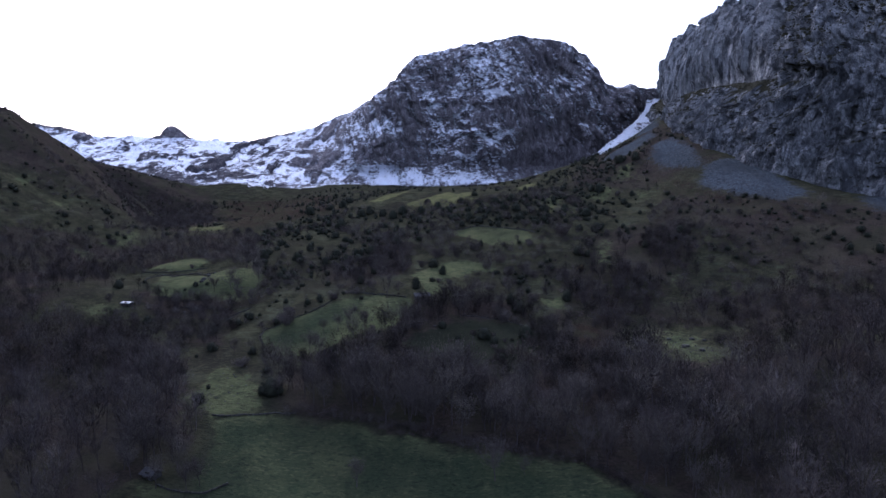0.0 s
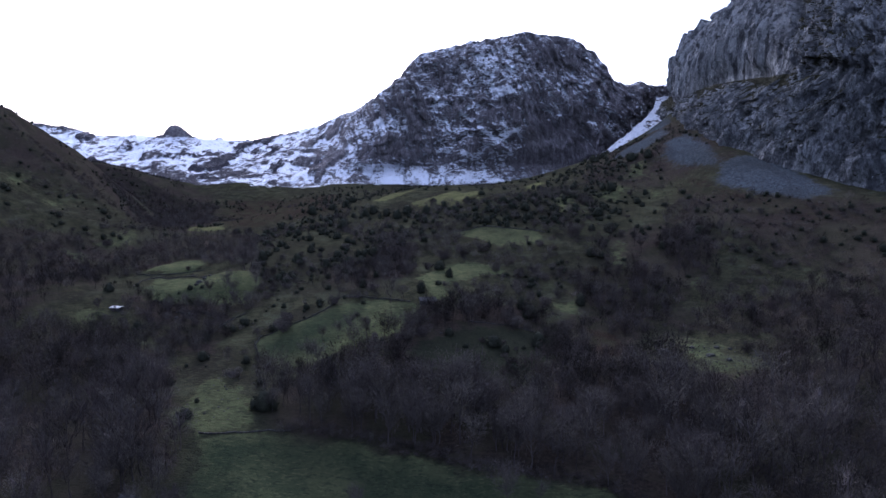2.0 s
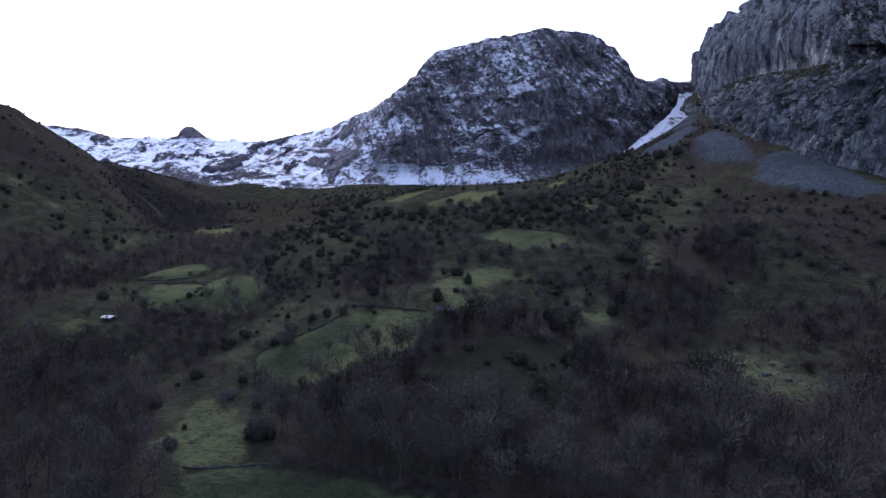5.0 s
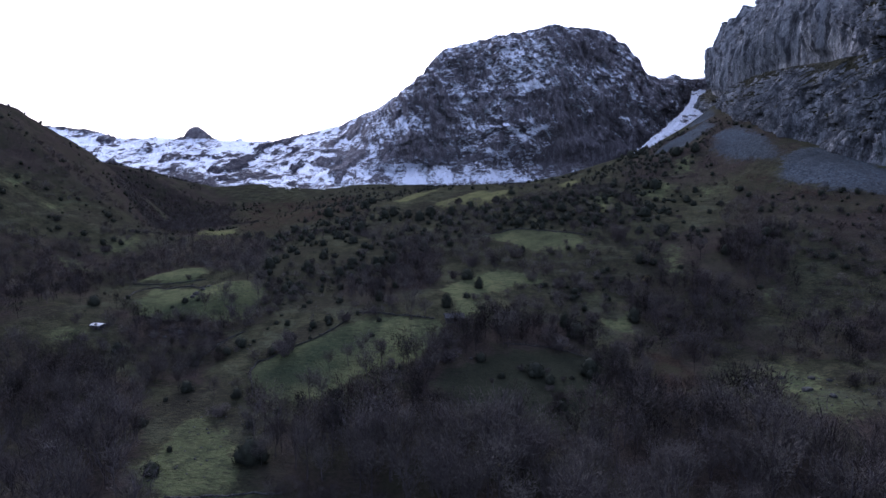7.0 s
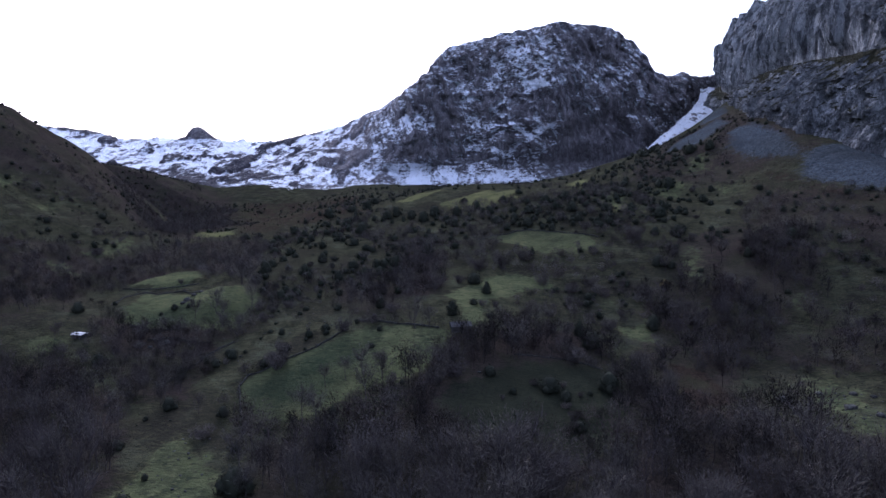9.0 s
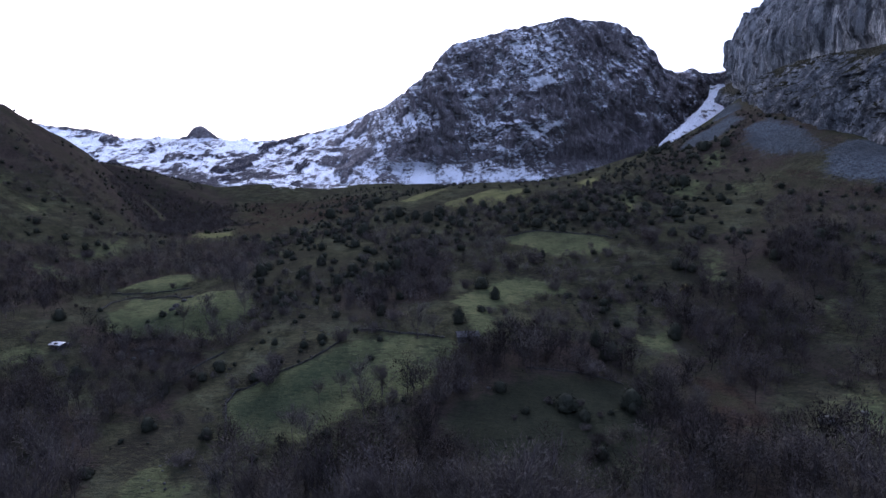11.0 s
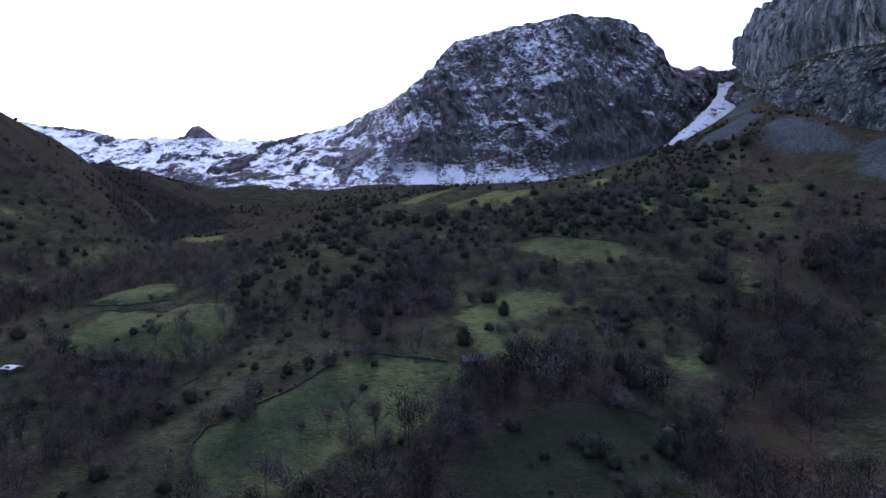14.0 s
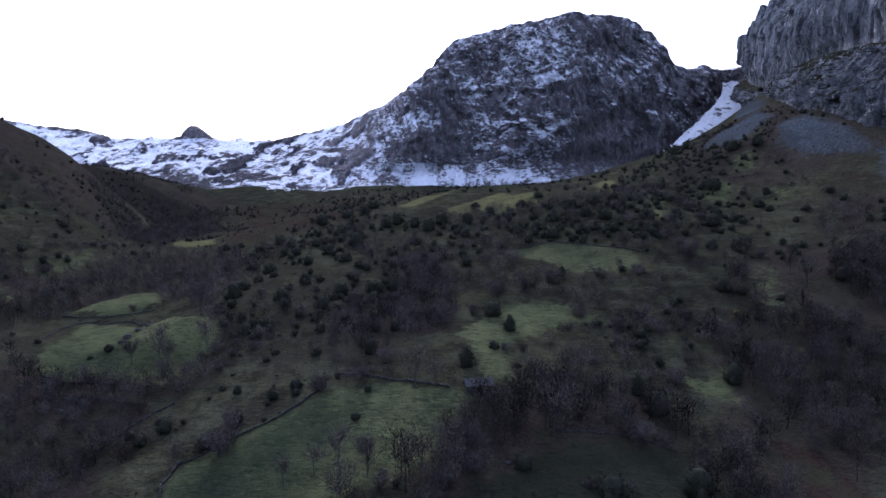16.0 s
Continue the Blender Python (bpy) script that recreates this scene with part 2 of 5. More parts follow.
def value_noise(x, y, z, seed=0):
    """Smooth noise in -1..1 on unit cells."""
    fx, fy, fz = np.floor(x), np.floor(y), np.floor(z)
    ix, iy, iz = fx.astype(np.int64), fy.astype(np.int64), fz.astype(np.int64)
    u, v, w = x - fx, y - fy, z - fz
    u, v, w = (t * t * t * (t * (t * 6 - 15) + 10) for t in (u, v, w))
    out = 0
    for dx, a in ((0, 1 - u), (1, u)):
        for dy, b in ((0, 1 - v), (1, v)):
            for dz, c in ((0, 1 - w), (1, w)):
                out = out + a * b * c * lattice(ix + dx, iy + dy, iz + dz, seed)
    return out * 2 - 1


def fbm(x, y, z=0.0, size=10.0, octaves=4, gain=0.5, seed=0):
    x, y, z = np.broadcast_arrays(np.asarray(x, float), np.asarray(y, float), np.asarray(z, float))
    total, amp, norm, f = 0, 1.0, 0.0, 1.0 / size
    for k in range(octaves):
        total = total + amp * value_noise(x * f + 17.3 * k, y * f + 5.1 * k, z * f + 9.7 * k, seed + k)
        norm, amp, f = norm + amp, amp * gain, f * 2.03
    return total / norm


def ridged(x, y, z, size, octaves, seed):
    return 1 - 2 * np.abs(fbm(x, y, z, size, octaves, 0.5, seed))


def blocks(u, v, seed):
    """Staggered columns of blocks, each with a value of its own in -1..1."""
    i = np.floor(u).astype(np.int64)
    j = np.floor(v + 7 * lattice(i, 0 * i, 0 * i, seed + 1)).astype(np.int64)
    return lattice(i, j, 0 * i, seed) * 2 - 1


def smooth(v, lo, hi):
    t = np.clip((np.asarray(v, float) - lo) / (hi - lo), 0, 1)
    return t * t * (3 - 2 * t)


# ---- shape of the valley ----
GRID_X = np.array([-430, -320, -240, -160, -90, -20, 60, 130, 200, 300.0])
GRID_Y = np.array([60, 130, 200, 260, 330, 420, 520, 680, 880.0])
HEIGHTS = np.array([  # a row for each GRID_Y, from west to east
    (62, -2, -45, -70, -78, -82, -82, -72, -48, -5),
    (66, 0, -44, -68, -70, -79, -78, -65, -45, -5),
    (70, 4, -41, -67, -65, -63, -65, -57, -42, -7),
    (72, 5, -45, -52, -56, -49, -60, -53, -27, -10),
    (71, 16, -38, -54, -43, -41, -38, -27, -10, -8),
    (85, 14, -33, -44, -34, -25, -13, -14, 17, -3),
    (92, 20, -30, -32, -22, -7, -6, 12, 41, 50),
    (35, -24, -48, -28, -21, -12, -3, 15, 43, 118),
    (0, -5, -14, -7, -7, -9, -9, -4, 10, 31),
], float)


def weights(i):
    t = i - np.floor(i)
    return np.stack([-0.5 * t + t * t - 0.5 * t**3, 1 - 2.5 * t * t + 1.5 * t**3, 0.5 * t + 2 * t * t - 1.5 * t**3, -0.5 * t * t + 0.5 * t**3], -1)


def valley(x, y):
    """The broad form of the land: a smooth surface through the height grid."""
    h = np.pad(HEIGHTS, 1, mode="reflect", reflect_type="odd")
    ix = np.clip(np.interp(x, GRID_X, np.arange(len(GRID_X))), 0, len(GRID_X) - 1.001)
    iy = np.clip(np.interp(y, GRID_Y, np.arange(len(GRID_Y))), 0, len(GRID_Y) - 1.001)
    kx, ky = np.floor(ix).astype(int), np.floor(iy).astype(int)
    wx, wy, out = weights(ix), weights(iy), 0
    for a in range(4):
        for b in range(4):
            out = out + h[ky + a, kx + b] * wy[..., a] * wx[..., b]
    side = np.maximum(0, -430 - x) * (0.55 - 0.35 * smooth(y, 540, 720)) + np.maximum(0, x - 300) * 0.5
    return out + 260 * (1 - np.exp(-side / 260)) * smooth(np.abs(x), 300, 460)


TERRACES = [  # outline, height of the step, width of its bank
    ([(-170, 331), (-167, 350), (-157, 361), (-143, 357), (-134, 334), (-148, 330)], 2.2, 2.0),
    ([(-121, 282), (-120, 298), (-116, 310), (-99, 304), (-90, 290), (-92, 275), (-106, 278)], 2.6, 5.0),
]


def west_side(x, y, plain):
    """The western hill with its blunt end, the ravine and the wooded spur behind it."""
    bed_x = np.interp(y, [380, 477, 560, 650, 760, 860], [-185, -205, -235, -276, -318, -352])
    bed_z = np.interp(y, [380, 477, 650, 740, 800, 860], [-46, -43, -47, -43, -30, -14])
    w = bed_x - x
    hill = 0.87 * (-x - 245 - 0.43 * np.maximum(0, y - 470)) - 43
    hill = np.minimum(hill, np.interp(-x, [370, 415, 490, 700], [17, 29, 66, 125]) + 34 * (1 - smooth(y, 540, 650)))
    hill = hill - 0.75 * np.maximum(0, y - 668 - 12 * fbm(x, y, 0, 40, 2, 0.5, 16))
    spur = bed_z + 0.52 * np.maximum(0, w - 6)
    spur = np.minimum(spur, np.interp(w, [15, 50, 90, 130, 300], [-12, -4, 7, 15, 32])) - 0.5 * np.maximum(0, y - 850)
    spur = spur - 0.6 * np.maximum(0, 765 - y)
    rise = np.maximum(np.maximum(hill, spur), bed_z)
    east = bed_z + (plain - bed_z) * smooth(-w, 0, 75)
    return np.where(w > 0, rise, east)


def ground_z(x, y):
    x, y = np.asarray(x, float), np.asarray(y, float)
    z = valley(x, y)
    z = z + (west_side(x, y, z) - z) * smooth(y, 410, 480)
    far = smooth(y, 890, 930) * smooth(-x, 250, 340)
    z = z * (1 - far) - 26 * far  # the western hills end below the bowl
    foot = np.interp(y, [230, 300, 365, 410, 500, 640, 790, 900, 1020, 1110], [480, 310, 232, 200, 198, 236, 282, 322, 378, 410])
    z = z - 70 * smooth(x - foot, 14, 80) * smooth(y, 260, 330)  # the cliff stands on this side
    steep = smooth(-x, 190, 280) + smooth(x, 110, 170) * smooth(-y, -330, -250)
    z = z + 3.2 * steep * ridged(x * 0.45 + 0.3 * y, y, 0, 62, 4, 15)
    for poly, high, soft in TERRACES:
        near_ = (np.abs(x + 125) < 75) & (np.abs(y - 310) < 75)
        z = z + (high * inside(poly, x, y, soft) if np.ndim(x) == 0 else np.where(near_, high * inside(poly, x, y, soft), 0))
    z = z + 1.3 * fbm(x, y, 0, 34, 4, 0.5, 3) + 0.5 * ridged(x * 0.7, y, 0, 7, 3, 8) + 0.55 * fbm(x, y * 0.6, 0, 13, 3, 0.55, 9)
    return z


# ---- mesh helpers ----
def sheet(name, X, Y, Z, material, masks, soft=True):
    """A grid mesh with smooth or faceted faces and colour masks."""
    r, c = X.shape
    co = np.stack([X, Y, Z], -1).reshape(-1, 3)
    i = np.arange(r * c).reshape(r, c)
    quad = np.stack([i[:-1, :-1], i[:-1, 1:], i[1:, 1:], i[1:, :-1]], -1).reshape(-1, 4)
    ob = new(name, raw_mesh(name, co, quad, material))
    for key, val in masks.items():
        rgba = np.ones((r * c, 4), np.float32)
        for k, v in enumerate(val):
            rgba[:, k] = np.broadcast_to(v, (r, c)).reshape(-1)
        at = ob.data.attributes.new(key, "FLOAT_COLOR", "POINT")
        at.data.foreach_set("color", rgba.reshape(-1))
    ob.data.polygons.foreach_set("use_smooth", np.full(len(quad), soft))
    return ob


def raw_mesh(name, co, faces, material):
    me = bpy.data.meshes.new(name)
    faces = np.asarray(faces, np.int32)
    n, k = faces.shape
    me.vertices.add(len(co))
    me.vertices.foreach_set("co", np.asarray(co, np.float32).reshape(-1))
    me.loops.add(n * k)
    me.loops.foreach_set("vertex_index", faces.reshape(-1))
    me.polygons.add(n)
    me.polygons.foreach_set("loop_start", np.arange(0, n * k, k, dtype=np.int32))
    me.materials.append(material)
    me.update(calc_edges=True)
    return me


def grid_normals(X, Y, Z):
    P = np.stack([X, Y, Z], -1)
    n = np.cross(np.gradient(P, axis=1), np.gradient(P, axis=0))
    return n / np.maximum(1e-9, np.linalg.norm(n, axis=-1, keepdims=True))


def inside(poly, x, y, soft=0.0):
    """1 within a closed polygon, fading over soft metres at its edge."""
    hit = np.zeros(np.shape(x), bool)
    dist = np.full(np.shape(x), 1e9)
    for (x0, y0), (x1, y1) in zip(poly, poly[1:] + poly[:1]):
        if y0 != y1:
            hit ^= ((y0 > y) != (y1 > y)) & (x < (x1 - x0) * (y - y0) / (y1 - y0) + x0)
        t = np.clip(((x - x0) * (x1 - x0) + (y - y0) * (y1 - y0)) / max(1e-9, (x1 - x0) ** 2 + (y1 - y0) ** 2), 0, 1)
        dist = np.minimum(dist, np.hypot(x - x0 - t * (x1 - x0), y - y0 - t * (y1 - y0)))
    return hit.astype(float) if soft <= 0 else np.clip(0.5 + np.where(hit, dist, -dist) / (2 * soft), 0, 1)


# ---- what grows where: outlines as (east, north) ----
MEADOWS = [
    [(-64, 162), (-55, 166), (-43, 166), (-23, 164), (-7, 160), (8, 155), (23, 154), (38, 149), (47, 141), (52, 132), (40, 105), (-50, 100), (-57, 131), (-61, 148)],
    [(-78, 175), (-76, 197), (-64, 190), (-59, 181), (-55, 167), (-66, 164), (-75, 167)],
    [(-71, 224), (-66, 234), (-54, 243), (-44, 253), (-39, 255), (-27, 251), (-10, 252), (-13, 244), (-19, 228), (-26, 222), (-33, 217), (-41, 208), (-47, 204), (-58, 202), (-65, 210)],
]
MEADOWS += [
    [(1, 370), (14, 374), (33, 371), (47, 363), (54, 354), (48, 341), (36, 339), (20, 348)],
    [(-172, 333), (-166, 354), (-147, 360), (-138, 339), (-141, 328), (-165, 331)],
    [(-135, 268), (-144, 290), (-155, 323), (-134, 314), (-125, 303), (-118, 289), (-108, 267), (-118, 262), (-128, 263)],
    [(-122, 298), (-118, 311), (-99, 304), (-88, 288), (-87, 268), (-100, 265), (-110, 270), (-119, 285)],
    [(-16, 283), (-2, 308), (10, 317), (22, 313), (28, 304), (12, 295), (1, 281), (-1, 272), (1, 260), (-8, 257), (-11, 273)],
    [(47, 273), (58, 282), (57, 274), (59, 263), (51, 265)],
]
MEADOWS += [
    [(-150, 248), (-143, 254), (-138, 244), (-146, 241)],
    [(-74, 132), (-66, 134), (-60, 130), (-66, 127)],
]
# grassy fields whose sunlit look is painted in by a paler colour
SUNNY = [
    [(-208, 478), (-223, 522), (-191, 509), (-180, 482)],
    [(-172, 334), (-166, 354), (-147, 359), (-141, 342), (-160, 338)],
    [(-64, 500), (-48, 520), (-30, 505), (-52, 478)],
    [(-27, 461), (-8, 471), (24, 487), (19, 446), (-4, 437), (-21, 446)],
    [(66, 515), (83, 535), (70, 477), (58, 460)],
    [(73, 401), (85, 409), (77, 389), (70, 389)],
    [(-29, 455), (-13, 467), (5, 490), (24, 452), (5, 430)],
    [(64, 520), (80, 550), (82, 520), (65, 445)],
]
SCREE = [
    [(166, 480), (179, 511), (193, 510), (192, 457), (182, 419), (168, 450)],
    [(170, 390), (184, 418), (199, 422), (214, 418), (216, 392), (214, 345), (193, 335), (180, 356)],
    [(238, 336), (250, 340), (250, 300), (229, 305), (230, 317)],
    [(144, 540), (170, 588), (198, 607), (217, 629), (197, 558), (171, 526), (154, 516)],
    [(205, 640), (226, 690), (242, 705), (236, 660), (224, 628)],
]
BRACKEN = [
    [(-302, 779), (-239, 820), (-133, 749), (-65, 469), (-100, 463), (-154, 464), (-189, 486)],
    [(53, 240), (58, 250), (66, 247), (67, 236), (66, 222), (57, 219), (52, 226)],
    [(158, 456), (176, 406), (182, 356), (205, 327), (200, 291), (176, 308), (161, 362), (152, 412)],
]
GLADES = [  # small open grassy places among the shrubs
    [(95, 323), (94, 332), (88, 329), (83, 318), (85, 312), (90, 314)],
    [(60, 276), (57, 281), (51, 278), (48, 269), (51, 266), (57, 269)],
    [(52, 295), (49, 298), (44, 295), (42, 289), (45, 287), (50, 290)],
    [(27, 312), (22, 315), (15, 312), (13, 305), (19, 302), (25, 305)],
    [(85, 290), (82, 292), (78, 291), (76, 288), (78, 285), (83, 286)],
    [(91, 341), (99, 337), (90, 304), (82, 301), (82, 321)],
    [(140, 446), (150, 420), (146, 406), (136, 420)],
    [(122, 286), (119, 290), (111, 289), (108, 284), (111, 280), (118, 281)],
]
GLADES += [
    [(82, 204), (90, 215), (102, 214), (100, 202), (91, 197)],
    [(86, 234), (97, 241), (105, 226), (94, 207), (86, 210), (82, 218)],
    [(131, 345), (130, 351), (125, 351), (122, 345), (122, 338), (127, 338)],
    [(100, 436), (112, 462), (128, 470), (136, 452), (118, 424)],
    [(132, 468), (146, 500), (158, 494), (150, 456)],
    [(62, 404), (80, 432), (90, 424), (74, 396)],
    # on the western hill: lit grass, its light painted as meadow colour
    [(-223, 369), (-205, 369), (-207, 403), (-240, 466), (-224, 413), (-222, 386)],
    [(-226, 346), (-204, 333), (-190, 340), (-214, 355)],
    [(-276, 411), (-278, 445), (-263, 414), (-265, 393)],
    [(-330, 662), (-360, 668), (-325, 640), (-297, 624)],
    [(-307, 421), (-299, 437), (-288, 411), (-289, 394)],
]
DARK_GRASS = [  # ground with darker grass; the last outline paints shade onto a meadow
    [(-150, 290), (-125, 285), (-100, 280), (-85, 276), (-102, 272), (-111, 265), (-128, 264), (-140, 278)],
    [(-14, 226), (1, 237), (26, 242), (40, 239), (40, 214), (24, 196), (-6, 198), (-14, 212)],
    [(-66, 163), (-43, 167), (8, 156), (60, 140), (50, 90), (-60, 90)],
    [(-66, 212), (-70, 226), (-62, 233), (-46, 243), (-34, 241), (-38, 226), (-49, 211), (-58, 203)],
]
CLEARINGS = [
    [(-12, 224), (1, 236), (26, 241), (36, 238), (30, 214), (18, 204), (-5, 206)],
    [(104, 458), (145, 427), (123, 346), (104, 315), (92, 342)],
    [(77, 236), (91, 242), (103, 215), (94, 200), (79, 203)],
    [(-75, 348), (-62, 358), (-44, 345), (-40, 322), (-54, 305)],
    [(53, 240), (58, 249), (66, 246), (67, 236), (66, 218), (57, 214), (51, 222)],
    [(74, 205), (92, 203), (104, 212), (108, 200), (98, 186), (80, 186)],
    [(-90, 252), (-72, 258), (-58, 270), (-50, 262), (-72, 236), (-85, 240)],
]
HEATH = [
    [(-900, 900), (-330, 830), (-240, 620), (-262, 500), (-300, 430), (-380, 340), (-900, 200)],
    [(140, 330), (150, 400), (190, 340), (240, 320), (240, 240), (180, 220)],
    [(95, 470), (130, 560), (200, 640), (245, 680), (215, 520), (205, 440), (186, 410), (140, 440)],
]
WOODS = [  # the last three numbers: spacing, least and greatest height
    ([(-57, 186), (-53, 193), (-42, 195), (-31, 196), (-21, 188), (-8, 183), (9, 184), (24, 187), (32, 193), (42, 206), (60, 201), (76, 199), (91, 193), (120, 200), (150, 190), (160, 120), (110, 95), (62, 118), (54, 140), (38, 151), (8, 157), (-23, 166), (-43, 168), (-54, 172)], 5.6, 8.0, 18.0),
    ([(-72, 160), (-81, 179), (-97, 199), (-116, 212), (-131, 225), (-148, 228), (-185, 236), (-230, 200), (-200, 110), (-80, 100), (-58, 112), (-78, 124), (-66, 148)], 5.9, 5.5, 14.5),
]
WOODS += [
    ([(-195, 369), (-200, 395), (-205, 423), (-187, 440), (-154, 445), (-137, 428), (-109, 339), (-145, 364), (-159, 365), (-165, 352), (-173, 337), (-181, 324), (-158, 272), (-201, 323), (-196, 348)], 5.0, 3.5, 8.5),
    ([(100, 342), (120, 354), (137, 321), (112, 279), (98, 257), (86, 257), (70, 263), (65, 274), (55, 301), (53, 315), (72, 306), (95, 301), (98, 325)], 7.0, 5.0, 9.0),
    ([(100, 328), (124, 324), (133, 302), (121, 277), (92, 279), (84, 303)], 5.4, 5.0, 9.0),
]
WOODS += [
    ([(84, 270), (124, 272), (156, 261), (176, 230), (154, 199), (131, 216), (110, 239), (90, 249)], 5.4, 6.0, 10.5),
    ([(-22, 226), (-6, 250), (18, 264), (40, 264), (38, 244), (13, 238), (-2, 228), (-16, 218)], 5.0, 4.5, 9.0),
    ([(-128, 261), (-108, 264), (-86, 275), (-80, 262), (-95, 254), (-118, 252)], 4.2, 3.0, 6.5),
    ([(-36, 281), (-16, 285), (-20, 353), (-36, 365), (-43, 340)], 5.0, 5.5, 10.0),
]
WOODS += [
    ([(48, 263), (52, 281), (68, 296), (67, 318), (88, 332), (126, 320), (94, 268), (70, 229), (36, 226), (42, 243)], 5.4, 5.0, 10.0),
    ([(-143, 268), (-137, 274), (-127, 271), (-105, 261), (-92, 253), (-89, 239), (-85, 219), (-102, 219)], 5.8, 3.5, 7.5),
    ([(-160, 239), (-144, 233), (-132, 235), (-103, 218), (-88, 195), (-80, 172), (-99, 166)], 5.2, 5.5, 10.5),
    ([(-63, 305), (-40, 313), (-30, 263), (-46, 267), (-57, 285)], 5.0, 3.0, 7.0),
]
WOODS += [
    ([(-119, 252), (-90, 254), (-84, 218), (-96, 215)], 6.0, 3.5, 8.0),
    ([(36, 218), (46, 240), (54, 232), (55, 223), (66, 217), (72, 204), (84, 202), (100, 200), (110, 190), (60, 186), (30, 188), (34, 205)], 4.9, 6.5, 11.0),
    ([(-253, 336), (-240, 372), (-215, 392), (-192, 385), (-183, 331), (-166, 250), (-172, 228), (-210, 250)], 6.0, 4.5, 8.5),
]
WOODS += [
    ([(70, 318), (88, 350), (114, 356), (136, 342), (144, 317), (122, 290), (98, 290)], 5.2, 3.0, 7.5),
    ([(112, 336), (140, 380), (155, 385), (156, 360), (140, 325)], 6.0, 2.5, 5.5),
    ([(-42, 186), (-38, 191), (-30, 201), (-24, 209), (-16, 216), (-9, 202), (-5, 195), (4, 192), (25, 191), (34, 189), (18, 178), (-20, 175), (-33, 178)], 4.8, 7.0, 12.0),
    ([(-27, 218), (-22, 232), (-13, 237), (-4, 250), (14, 259), (21, 250), (5, 238), (-9, 221), (-15, 211)], 4.8, 5.0, 10.0),
    ([(-361, 643), (-400, 740), (-330, 780), (-280, 740), (-204, 517), (-183, 476), (-212, 460), (-251, 503)], 4.3, 3.5, 7.5),
]
THICKETS = [  # outline, spacing, least and greatest radius
    ([(-71, 227), (-62, 237), (-52, 247), (-46, 257), (-53, 259), (-63, 247), (-73, 235)], 3.2, 0.6, 2.0),
    ([(-47, 203), (-33, 215), (-19, 227), (-14, 224), (-30, 209), (-44, 198)], 3.4, 0.6, 1.8),
    ([(-62, 168), (-56, 185), (-64, 192), (-60, 197), (-49, 187), (-52, 170)], 3.2, 0.8, 2.4),
    ([(-160, 300), (-168, 322), (-174, 335), (-182, 330), (-172, 300), (-160, 285)], 4.0, 0.6, 2.0),
    ([(-138, 332), (-110, 318), (-92, 300), (-84, 280), (-78, 288), (-95, 320), (-130, 345)], 4.0, 0.6, 2.2),
]
THICKETS += [
    ([(95, 560), (150, 650), (195, 640), (172, 515), (130, 490), (100, 520)], 7.0, 0.8, 2.6),
    ([(-340, 760), (-270, 790), (-190, 560), (-210, 470), (-330, 580)], 6.0, 0.7, 2.2),
    ([(20, 376), (60, 360), (110, 380), (150, 440), (120, 480), (60, 460), (10, 400)], 6.0, 0.7, 2.4),
]
THICKETS += [
    ([(-137, 428), (-117, 487), (-108, 520), (-70, 480), (-25, 440), (9, 430), (46, 470), (96, 550), (145, 606), (164, 520), (164, 479), (144, 470), (109, 462), (69, 376), (46, 374), (-5, 385), (-19, 338), (-41, 326), (-65, 303), (-99, 332)], 7.0, 0.6, 2.8),
    ([(-430, 560), (-380, 640), (-300, 600), (-204, 481), (-206, 431), (-201, 355), (-206, 329), (-300, 340), (-400, 420)], 9.0, 0.5, 2.6),
    ([(93, 451), (150, 429), (226, 300), (176, 230), (137, 305), (88, 343)], 5.5, 0.5, 2.3),
]
THICKETS += [
    ([(-100, 297), (-69, 315), (-46, 288), (-47, 262), (-67, 242), (-86, 240), (-85, 264)], 10.0, 0.4, 1.1),
    ([(23, 314), (63, 314), (54, 287), (35, 276), (20, 295)], 4.5, 0.5, 1.6),
    ([(-105, 295), (-60, 330), (-20, 300), (-45, 275)], 6.0, 0.8, 2.2),
    ([(-250, 800), (-80, 800), (-20, 560), (-60, 480), (-180, 470)], 11.0, 0.4, 1.5),
    ([(0, 235), (40, 240), (45, 205), (10, 205)], 12.0, 0.3, 0.8),
    ([(30, 262), (60, 300), (110, 345), (70, 370), (20, 330)], 7.0, 0.7, 2.0),
]
THICKETS += [
    ([(-480, 690), (-480, 800), (-440, 850), (-370, 850), (-335, 790), (-300, 700), (-330, 685)], 4.6, 0.8, 2.3),
    ([(-140, 480), (-60, 640), (60, 680), (120, 570), (60, 480), (-40, 510)], 9.0, 0.8, 2.6),
    ([(-260, 800), (-60, 860), (60, 760), (0, 560), (-120, 560)], 9.0, 0.9, 2.6),
    ([(90, 455), (130, 560), (200, 640), (195, 520), (165, 470), (150, 430)], 4.8, 0.6, 2.2),
    ([(160, 520), (200, 600), (235, 650), (212, 520), (200, 445), (186, 412), (160, 470)], 4.6, 0.5, 1.9),
]


def any_of(polys, x, y, soft):
    out = np.zeros(np.shape(x))
    for p in polys:
        lo, hi = np.min(p, 0) - 3 * soft - 4, np.max(p, 0) + 3 * soft + 4
        k = (x > lo[0]) & (x < hi[0]) & (y > lo[1]) & (y < hi[1])
        if k.any():
            out[k] = np.maximum(out[k], inside(p, x[k], y[k], soft))
    return out


# ---- the ground ----
def steps(*spans):
    return np.concatenate([np.arange(a, b, s) for a, b, s in spans])


